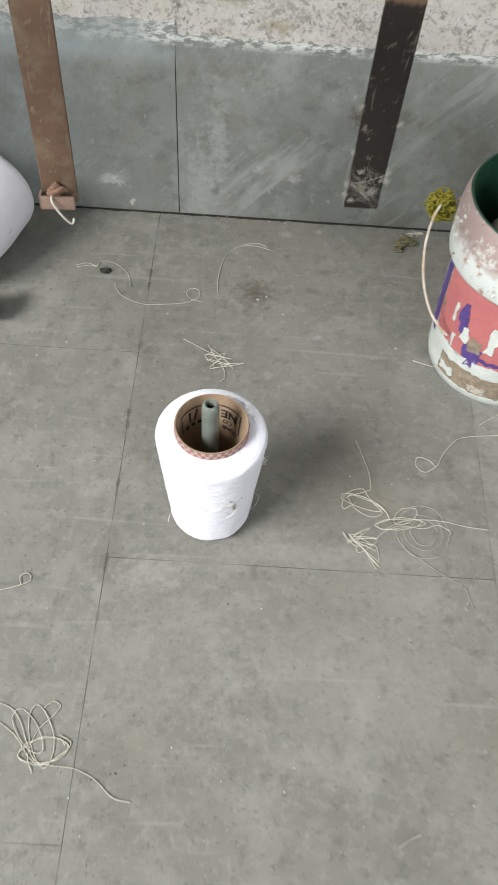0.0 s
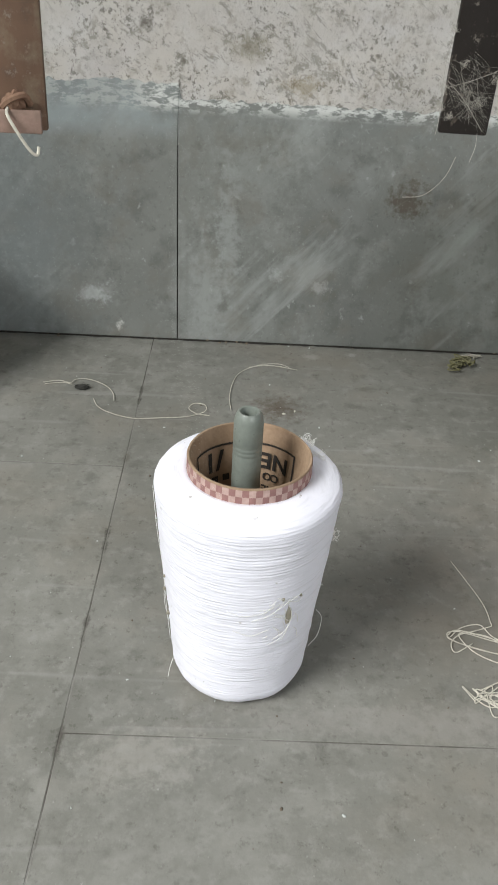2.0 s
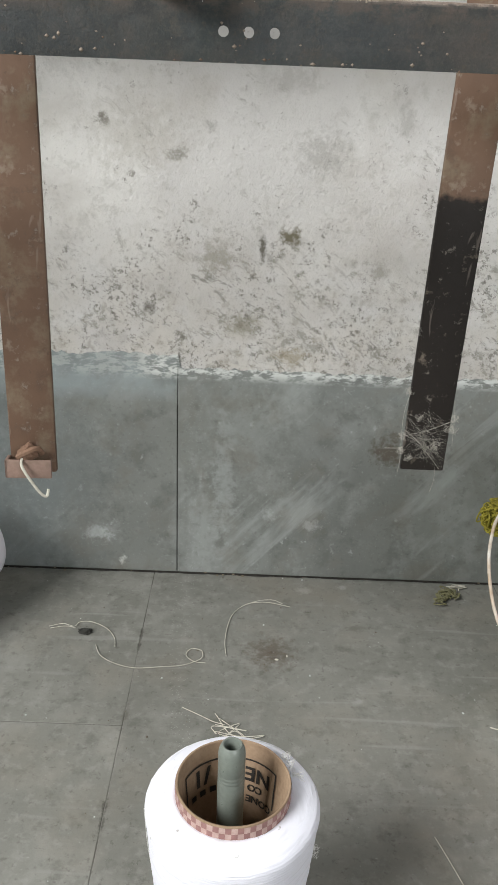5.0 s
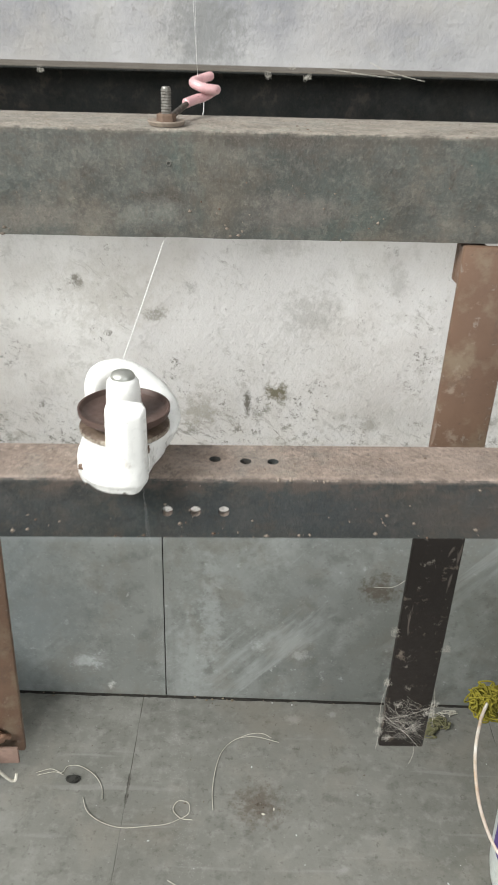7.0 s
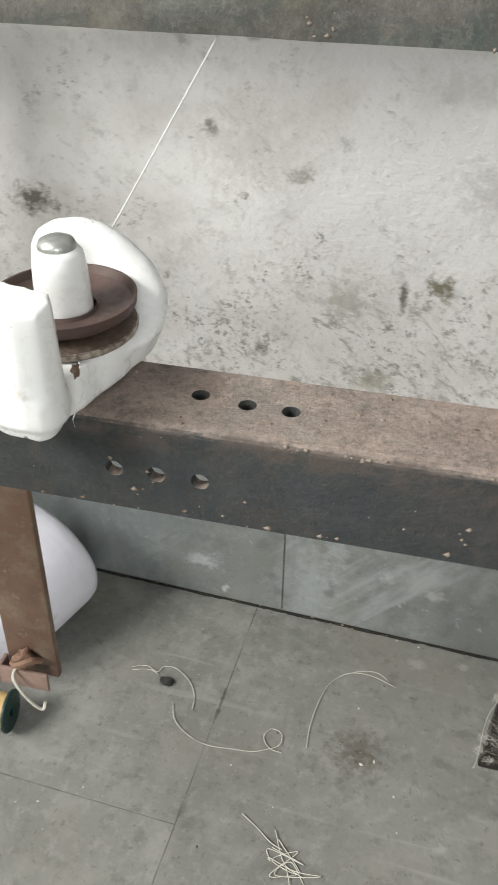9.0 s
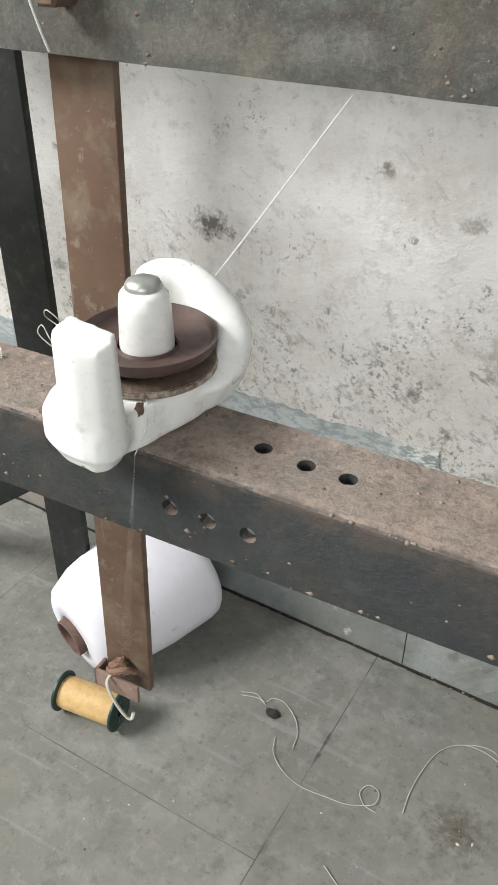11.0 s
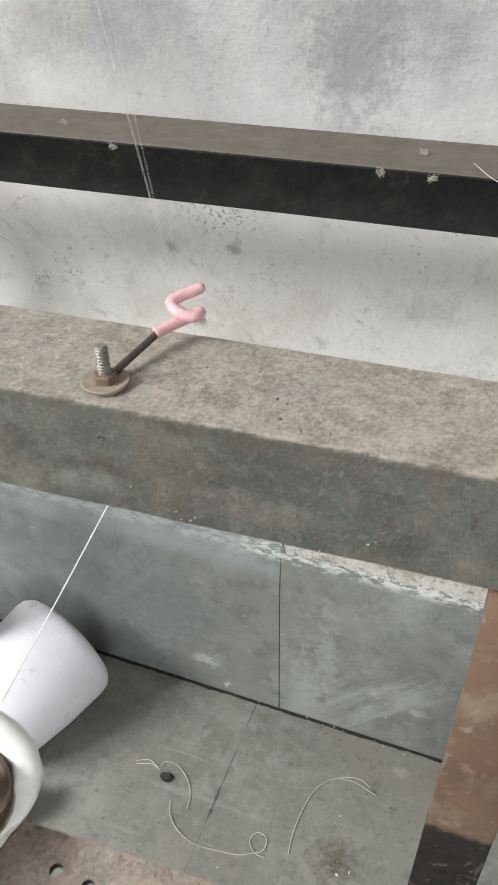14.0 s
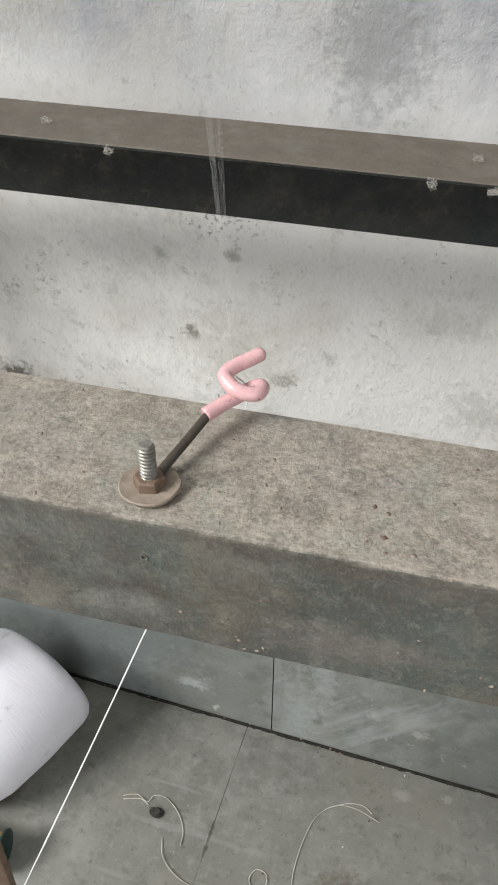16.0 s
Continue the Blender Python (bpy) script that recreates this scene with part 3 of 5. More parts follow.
SNAG = plain("dirty_grey_fluff", (0.34, 0.32, 0.26), (0.24, 0.22, 0.17), 300, 0.9)
RAG = plain("beige_rag", (0.50, 0.46, 0.39), (0.40, 0.36, 0.30), 50, 0.9, bump=0.002)
STAIN = plain("brown_stain", (0.15, 0.12, 0.09), (0.12, 0.10, 0.075), 150, 0.8)


# ---- mesh tools ----
def finish(name, bm, materials, smooth=None):
    bmesh.ops.recalc_face_normals(bm, faces=bm.faces)
    me = bpy.data.meshes.new(name)
    bm.to_mesh(me)
    bm.free()
    for m in materials if isinstance(materials, (list, tuple)) else [materials]:
        me.materials.append(m)
    if smooth is not None:
        me.polygons.foreach_set("use_smooth", [True] * len(me.polygons))
        if smooth < 180:
            me.set_sharp_from_angle(angle=radians(smooth))
    return me


def part(name, bm, materials, parent=None, label="", smooth=35):
    ob = new(name, finish(name, bm, materials, smooth))
    if parent:
        ob.parent = parent
    if label:
        tagged(ob, label)
    return ob


def thing(name, label, category, m=None, group="", kind=""):
    ob = new(name)
    ob.empty_display_size = 0.02
    if m is not None:
        ob.matrix_basis = m
    return tagged(ob, label, category, group, kind)


def box(bm, lo, hi, bevel=0.0, segments=2):
    c = [(a + b) / 2 for a, b in zip(lo, hi)]
    s = [b - a for a, b in zip(lo, hi)]
    made = bmesh.ops.create_cube(bm, size=1.0, matrix=Matrix.Translation(c) @ Matrix.Diagonal((*s, 1)))["verts"]
    if bevel:
        edges = list({e for v in made for e in v.link_edges})
        bmesh.ops.bevel(bm, geom=edges, offset=bevel, segments=segments, affect="EDGES", profile=0.5)
    return bm


def lathe(bm, profile, steps=64, m=None, wobble=None):
    """Turns a profile of (radius, height) round the z axis."""
    rings = []
    for r, z in profile:
        ring = []
        for i in range(steps):
            a = 2 * math.pi * i / steps
            rr = r + (wobble(a, z) if wobble and r > 0.002 else 0.0)
            p = Vector((rr * math.cos(a), rr * math.sin(a), z))
            ring.append(bm.verts.new(m @ p if m is not None else p))
        rings.append(ring)
    for a, b in zip(rings, rings[1:]):
        for i in range(steps):
            bm.faces.new((a[i], a[(i + 1) % steps], b[(i + 1) % steps], b[i]))
    return rings


def cap(bm, ring):
    bm.faces.new(ring)


def smooth_path(points, per=8):
    pts = [Vector(p) for p in points]
    pts = [2 * pts[0] - pts[1]] + pts + [2 * pts[-1] - pts[-2]]
    out = []
    for i in range(1, len(pts) - 2):
        a, b, c, d = pts[i - 1:i + 3]
        for k in range(per):
            t = k / per
            out.append(0.5 * (2 * b + (c - a) * t + (2 * a - 5 * b + 4 * c - d) * t * t + (3 * b - a - 3 * c + d) * t ** 3))
    out.append(pts[-2])
    return out


def tube(bm, points, radius, sides=6, per=8, m=None):
    """A round rod along a smooth path; radius may be a function of 0..1."""
    path = smooth_path(points, per) if per > 1 else [Vector(p) for p in points]
    side = None
    rings = []
    for i, p in enumerate(path):
        d = (path[min(i + 1, len(path) - 1)] - path[max(i - 1, 0)]).normalized()
        if side is None:
            side = d.orthogonal().normalized()
        side = (side - d * side.dot(d)).normalized()
        up = d.cross(side)
        r = radius(i / (len(path) - 1)) if callable(radius) else radius
        ring = []
        for k in range(sides):
            a = 2 * math.pi * k / sides
            q = p + (side * math.cos(a) + up * math.sin(a)) * r
            ring.append(bm.verts.new(m @ q if m is not None else q))
        rings.append(ring)
    for a, b in zip(rings, rings[1:]):
        for k in range(sides):
            bm.faces.new((a[k], a[(k + 1) % sides], b[(k + 1) % sides], b[k]))
    cap(bm, rings[0][::-1])
    cap(bm, rings[-1])
    return bm


def rounded_profile(y0, y1, z0, z1, r, steps=4):
    out = []
    for cy, cz, a0 in ((y1 - r, z1 - r, 0), (y0 + r, z1 - r, 90), (y0 + r, z0 + r, 180), (y1 - r, z0 + r, 270)):
        for k in range(steps + 1):
            a = radians(a0 + 90 * k / steps)
            out.append((cy + r * math.cos(a), cz + r * math.sin(a)))
    return out


def bar(bm, profile, x0, x1, cuts=1):
    """Runs a closed (y, z) outline along x."""
    rings = []
    for i in range(cuts + 1):
        x = x0 + (x1 - x0) * i / cuts
        rings.append([bm.verts.new((x, y, z)) for y, z in profile])
    n = len(profile)
    for a, b in zip(rings, rings[1:]):
        for k in range(n):
            bm.faces.new((a[k], a[(k + 1) % n], b[(k + 1) % n], b[k]))
    cap(bm, rings[0])
    cap(bm, rings[-1][::-1])
    return bm


def angle_profile(d, z0, z1, t, r=0.0025, steps=4):
    """Outline of an angle iron: a front leg and a top leg."""
    arc = [(r - r * math.cos(radians(90 * k / steps)), z1 - r + r * math.sin(radians(90 * k / steps))) for k in range(steps + 1)]
    return [(0.0, z0)] + arc + [(d, z1), (d, z1 - t), (t, z1 - t), (t, z0)]


def sheet_with_holes(bm, x0, x1, v0, v1, holes, radius, place):
    """A flat strip with round holes; place(u, v) gives the point in space."""
    edges = []

    def loop(pts):
        vs = [bm.verts.new(place(*p)) for p in pts]
        edges.extend(bm.edges.new((vs[i], vs[(i + 1) % len(vs)])) for i in range(len(vs)))

    loop([(x0, v0), (x1, v0), (x1, v1), (x0, v1)])
    for u, v in holes:
        loop([(u + radius * math.cos(2 * math.pi * k / 20), v + radius * math.sin(2 * math.pi * k / 20)) for k in range(20)])
    bmesh.ops.triangle_fill(bm, edges=edges, use_beauty=True, use_dissolve=False)


def lump(bm, centre, size, seed, rough=0.25, detail=3):
    made = bmesh.ops.create_icosphere(bm, subdivisions=detail, radius=1.0)["verts"]
    for v in made:
        k = 1 + rough * noise.noise(v.co * 1.7 + Vector((seed, seed * 2.3, 0))) + rough * 0.5 * noise.noise(v.co * 4.3 + Vector((0, seed, seed)))
        v.co = Vector(centre) + Vector([c * s * k for c, s in zip(v.co, size)])


def tangle(bm, centre, spread, turns, radius, seed, flat=0.25, sides=5):
    """A loose tangle of thread."""
    rnd = random.Random(seed)
    pts = []
    for i in range(turns):
        a = rnd.uniform(0, 6.28)
        k = rnd.uniform(0.25, 1.0)
        pts.append((centre[0] + spread[0] * k * math.cos(a), centre[1] + spread[1] * k * math.sin(a), centre[2] + spread[2] * rnd.uniform(-flat, 1)))
    tube(bm, pts, radius, sides, 7)


# ---- the room ----
X0, X1, Y0, ZC = -3.9, 3.4, -4.4, 6.0


def wall_face():
    """Old wall behind the machine, uneven by hand trowelling."""
    bm = bmesh.new()
    nx, nz = 150, 90
    xs = np.linspace(-0.75, 0.75, nx)
    zs = np.linspace(0.16, 1.06, nz)
    grid = []
    for z in zs:
        row = []
        for x in xs:
            p = Vector((x, 0, z))
            d = 0.0016 * noise.noise(p * 9) + 0.0009 * noise.noise(p * 40) + 0.0006 * noise.noise(p * 95)
            if z < 0.27:
                d = max(d, -0.0005)
            row.append(bm.verts.new((x, 0.9 + d, z)))
        grid.append(row)
    for a, b in zip(grid, grid[1:]):
        for i in range(nx - 1):
            bm.faces.new((a[i], a[i + 1], b[i + 1], b[i]))
    return bm


WEB = ((0.258, 0.8905, 0.200), (0.252, 0.8890, 0.184), (0.243, 0.8885, 0.172), (0.231, 0.8890, 0.163), (0.214, 0.8925, 0.160))


def room():
    north = thing("wall_north", "old limewashed plaster wall with dirt specks and a grey painted dado", "wall", kind="structure")
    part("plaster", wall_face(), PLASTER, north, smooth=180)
    bm = bmesh.new()
    box(bm, (X0, 0.904, 0), (X1, 1.1, ZC))
    part("masonry", bm, PLASTER, north)
    # grey band painted above the slabs, with a torn upper edge and smears of filler
    for x0, x1, top in ((-1.2, 0.0, 0.249), (0.0, 1.2, 0.236)):
        bm = bmesh.new()
        n = 400
        rows = [[], [], [], []]
        for i in range(n + 1):
            x = x0 + (x1 - x0) * i / n
            edge = top + 0.003 * noise.noise(Vector((x * 25, 3, top))) + 0.0028 * noise.noise(Vector((x * 150, 7, top))) + (0.013 * max(0.0, 1 - x / 0.0012) if x0 >= 0 else 0.0)
            gap = (0.0006 if x0 >= 0 else -0.0006) if abs(x) < 1e-6 else 0.0
            wave = 0.0004 * noise.noise(Vector((x * 12, 1, 0)))
            for row, p in zip(rows, ((x + gap, 0.8937 + wave, 0.0006), (x + gap * 0.8, 0.8940 + wave, 0.1965), (x, 0.8984 + wave * 0.5, edge), (x, 0.9045, edge + 0.0005))):
                row.append(bm.verts.new(p))
        for a, b in zip(rows, rows[1:]):
            for i in range(n):
                bm.faces.new((a[i], a[i + 1], b[i + 1], b[i]))
        for i in (0, n):   # close the ends
            bm.faces.new([bm.verts.new(p) for p in (rows[1][i].co, rows[2][i].co, rows[3][i].co, (rows[3][i].co.x, 0.9045, 0.1965))])
        part("painted_dado", bm, DADO_EDGE, north, "grey painted dado with a ragged upper edge", smooth=50)
    for x0, x1 in ((-0.62, -0.0008), (0.0008, 0.62), (0.622, 1.2), (-1.2, -0.622)):
        bm = bmesh.new()
        box(bm, (x0, 0.8955, 0.003), (x1, 0.92, 0.1945))
        part("slab", bm, DADO, north)
    bm = bmesh.new()
    box(bm, (-0.004, 0.8985, 0.0), (0.004, 0.91, 0.196))
    box(bm, (-1.2, 0.8975, -0.002), (1.2, 0.91, 0.0055))
    part("joint", bm, GROUT, north)
    bm = bmesh.new()   # open gap at the foot of the wall, ragged along the floor
    rows = [[], []]
    for i in range(701):
        x = -0.7 + 0.002 * i
        ragged = 0.0016 * noise.noise(Vector((x * 30, 2, 0))) + 0.0011 * noise.noise(Vector((x * 130, 5, 0))) + 0.0006 * noise.noise(Vector((x * 420, 8, 0)))
        for row, y in zip(rows, (0.8896 + ragged, 0.8934)):
            row.append(bm.verts.new((x, min(y, 0.8932) if row is rows[0] else y, 0.0004)))
    for i in range(700):
        bm.faces.new((rows[0][i], rows[0][i + 1], rows[1][i + 1], rows[1][i]))
    part("foot_gap", bm, GAP, north, "black dirty gap at the foot of the wall")
    bm = bmesh.new()
    tube(bm, WEB, 0.00035, 5)
    part("cobweb_thread", bm, LINT, north, "dusty cobweb thread on the dado", 180)
    # the other walls, unseen, open for the west window and the south fill lamp
    def walls(name, boxes, label):
        bm = bmesh.new()
        for lo, hi in boxes:
            box(bm, lo, hi)
        tagged(part(name, bm, WALLPAINT), label, "wall", kind="structure")
    walls("wall_west", (((X0 - 0.2, Y0, 0), (X0, 1.1, 2.9)), ((X0 - 0.2, Y0, 5.6), (X0, 1.1, ZC)), ((X0 - 0.2, Y0, 2.9), (X0, -4.1, 5.6)),
                        ((X0 - 0.2, -0.7, 2.9), (X0, 1.1, 5.6))), "plain dull painted wall with a window opening")
    walls("wall_south", (((X0, Y0 - 0.2, 0), (X1, Y0, 1.4)), ((X0, Y0 - 0.2, 3.0), (X1, Y0, ZC)), ((X0, Y0 - 0.2, 1.4), (1.0, Y0, 3.0)),
                         ((3.0, Y0 - 0.2, 1.4), (X1, Y0, 3.0))), "plain dull painted wall with a wide opening for the fill lamp")
    walls("wall_east", (((X1, Y0 - 0.2, 0), (X1 + 0.2, 1.1, ZC)),), "plain dull painted wall")
    bm = bmesh.new()
    box(bm, (X0 - 0.2, Y0 - 0.2, ZC), (X1 + 0.2, 1.1, ZC + 0.15))
    tagged(part("ceiling", bm, CEILING), "plain whitewashed ceiling", "ceiling", kind="structure")


def floor():
    ground = thing("floor", "worn grey limestone slabs with narrow dirty joints", "floor", kind="structure")
    bm = bmesh.new()
    box(bm, (X0, Y0, -0.06), (X1, 0.93, -0.00025))
    part("bed", bm, FLOORJOINT, ground)
    rnd = random.Random(9)
    shared = {}
    wide, deep, gap = 0.376, 0.512, 0.00022
    for i in range(-11, 10):
        x0 = -0.0245 + i * wide
        y = 0.393 + (0.259 if i % 2 else 0.0)
        rows = []
        k = y - 10 * deep
        while k < 0.9:
            rows.append((max(k, Y0), min(k + deep, 0.8965)))
            k += deep
        for y0, y1 in rows:
            if y1 - y0 < 0.02 or x0 + wide < X0 or x0 > X1:
                continue
            a, b = max(x0, X0) + gap, min(x0 + wide, X1) - gap
            size = (round(b - a, 4), round(y1 - y0, 4))
            if size not in shared:
                bm = bmesh.new()
                box(bm, (-size[0] / 2, -size[1] / 2 + gap, -0.02), (size[0] / 2, size[1] / 2 - gap, 0.0), 0.0004, 1)
                shared[size] = finish("slab", bm, STONE, 35)
            ob = new("slab", shared[size])
            ob.parent = ground
            ob.location = ((a + b) / 2, (y0 + y1) / 2, rnd.uniform(-0.0001, 0.0))


# ---- the steel frame ----
SLEW = 0.05  # the frame stands slightly askew to the wall


def askew(x, y):
    return pose(x, y, 0, 0, 0, math.degrees(math.atan(SLEW)))


def lint_on(parent, spots, seed, material=None, size=0.0025):
    for i, (x, y, z) in enumerate(spots):
        bm = bmesh.new()
        tangle(bm, (x, y, z), (size, size * 0.7, size * 0.8), 44, 0.00005, seed + i, 0.9, 4)
        part("lint", bm, material or LINT, parent)


def crust_on(parent, depth, z0, z1, seed):
    """Flakes of rust and lifted paint on a beam's top, on its front and thickest along its edges."""
    rnd = random.Random(seed)
    for material, n in ((RUST, 130), (DUSTY, 520)):
        bm = bmesh.new()
        for i in range(n):
            x, q = rnd.uniform(-0.24, 0.16), rnd.choice((0.00025, 0.0003, 0.0004, 0.0005, 0.0008))
            if noise.noise(Vector((x * 30, seed, i % 3))) < -0.12:
                continue
            spot = rnd.random()
            if spot < 0.42:     # on top
                p, flat = Vector((x, rnd.uniform(0.002, depth - 0.002), z1)), (1.0, 1.0, 0.4)
            elif spot < 0.78:   # along the upper front edge
                p, flat = Vector((x, 0.0003, z1 - 0.0006 - abs(rnd.gauss(0, 0.0022)))), (1.3, 0.45, 0.9)
            else:               # on the front, mostly low
                p, flat = Vector((x, 0.0, z0 + min(abs(rnd.gauss(0, 0.35)), 0.9) * (z1 - z0))), (1.2, 0.4, 1.0)
            ring = [bm.verts.new(p + Vector((d[0] * flat[0], d[1] * flat[1], d[2] * flat[2])) * q * rnd.uniform(0.6, 1.4)) for d in ((1, 0, 0), (0, 1, 0), (-1, 0, 0), (0, -1, 0), (0, 0, 1), (0, 0, -1))]
            for k in range(4):
                bm.faces.new((ring[k], ring[(k + 1) % 4], ring[4]))
                bm.faces.new((ring[(k + 1) % 4], ring[k], ring[5]))
        tagged(part("rust_flakes", bm, material, parent, smooth=180), "crusted flakes of rust and paint", kind="stuff")


def frame_beams():
    upper = thing("upper_beam", "thick grey-green painted steel beam with dust on top", "beam", askew(0.07, 0.579))
    bm = bmesh.new()
    bar(bm, angle_profile(0.048, 0.590, 0.6345, 0.004, 0.0014), -0.75, 0.75, 90)
    for v in bm.verts:
        v.co += Vector((0, 0.0003 * noise.noise(v.co * 60), 0.0003 * noise.noise(v.co * 60 + Vector((9, 0, 0)))))
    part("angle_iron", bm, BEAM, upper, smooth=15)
    # rivet holes seen as small dimples
    bm = bmesh.new()
    lathe(bm, [(0.0010, 0), (0.0010, 0.0004), (0.0007, 0.0004), (0.0006, -0.001)], 12, pose(-0.0235, 0, 0.621, 90))
    part("dimple", bm, THREADED, upper)
    bm = bmesh.new()
    lathe(bm, [(0.0, 0.0118), (0.0050, 0.0118), (0.0062, 0.0106), (0.0064, 0.0)], 6, pose(-0.1235, 0, 0.611, 90))
    bmesh.ops.remove_doubles(bm, verts=bm.verts, dist=1e-6)
    part("bolt_head", bm, RUST, upper, "rusty bolt head with lint on it")
    bm = bmesh.new()
    tube(bm, ((-0.1285, -0.006, 0.592), (-0.1290, -0.009, 0.600), (-0.1300, -0.012, 0.612), (-0.1285, -0.013, 0.620), (-0.1230, -0.012, 0.627), (-0.1190, -0.010, 0.6345), (-0.1215, -0.010, 0.6375), (-0.1245, -0.011, 0.6340),
              (-0.1235, -0.012, 0.6290), (-0.1260, -0.010, 0.640), (-0.1275, -0.006, 0.655), (-0.1272, 0.004, 0.68), (-0.1250, 0.01, 0.76)), 0.00045, 6)
    part("waste_thread", bm, WHITE_STRING, upper, "white waste thread wound on the bolt")
    bm = bmesh.new()   # matted fluff caught on the bolt
    lump(bm, (-0.1238, -0.0078, 0.6180), (0.0042, 0.0040, 0.0024), 17, 0.5, 3)
    tangle(bm, (-0.1238, -0.0078, 0.6185), (0.0052, 0.0046, 0.0036), 150, 0.00008, 61, 0.5, 4)
    part("fluff", bm, FLUFF, upper, "grey-white matted fluff")

    crust_on(upper, 0.048, 0.590, 0.6345, 5)

    lower = thing("lower_beam", "dark painted angle iron drilled with small holes, dusty on top", "beam", askew(0.07, 0.4675))
    d, z0, z1, r = 0.0245, 0.5095, 0.5345, 0.002
    bm = bmesh.new()
    xa, xb = -0.75, 0.75
    arc = [(r - r * math.cos(radians(22.5 * k)), z1 - r + r * math.sin(radians(22.5 * k))) for k in range(5)]
    for (ya, za), (yb, zb) in zip(arc, arc[1:]):
        bm.faces.new([bm.verts.new(p) for p in ((xa, ya, za), (xb, ya, za), (xb, yb, zb), (xa, yb, zb))])
    sheet_with_holes(bm, xa, xb, r, d, [(0.0026, 0.0138), (0.0138, 0.0124), (0.0237, 0.0122)], 0.0021, lambda u, v: (u, v, z1))
    sheet_with_holes(bm, xa, xb, z0, z1 - r, [(x - 0.07, 0.5208) for x in (0.0558, 0.0658, 0.0760)], 0.0021, lambda u, v: (u, 0, v))
    bmesh.ops.remove_doubles(bm, verts=bm.verts, dist=1e-6)
    for face in bm.faces:   # all faces look outwards, to the front and up
        face.normal_update()
        if face.normal.z - face.normal.y < 0:
            face.normal_flip()
    me = bpy.data.meshes.new("angle_iron")
    bm.to_mesh(me)
    bm.free()
    me.materials.append(LOWBEAM)
    tube_ob = new("angle_iron", me)
    tube_ob.parent = lower
    solid = tube_ob.modifiers.new("thickness", "SOLIDIFY")
    solid.thickness, solid.offset = 0.003, -1.0
    lint_on(lower, ((-0.083, 0.006, 0.5355), (-0.087, 0.012, 0.5355), (-0.078, 0.018, 0.5353)), 80, WHITE_STRING, 0.002)

    crust_on(lower, d, z0, z1, 6)

    rear = thing("rear_beam", "black-green painted angle iron near the wall, dusty on top", "beam", askew(0.07, 0.7755))
    bm = bmesh.new()
    bar(bm, [(0.052, 0.5965), (0.052, 0.6425), (0.0088, 0.6425), (0.0080, 0.6421), (0.0080, 0.6412), (0.0088, 0.6407), (0.047, 0.6407), (0.047, 0.5965)], -0.75, 0.75, 40)
    part("angle_iron", bm, DARKBEAM, rear, smooth=15)
    lint_on(rear, ((-0.123, 0.007, 0.6405), (0.018, 0.007, 0.6405), (0.043, 0.007, 0.6395), (-0.16, 0.025, 0.6432), (0.035, 0.03, 0.6432)), 120, None, 0.003)
    bm = bmesh.new()
    for i, p in enumerate((((0.06, 0.02, 0.644), (0.075, 0.0, 0.6432), (0.10, -0.002, 0.641)), ((0.085, 0.03, 0.648), (0.095, 0.01, 0.644), (0.115, -0.002, 0.640)))):
        tube(bm, p, 0.0002, 4)
    part("cobweb_thread", bm, LINT, rear)


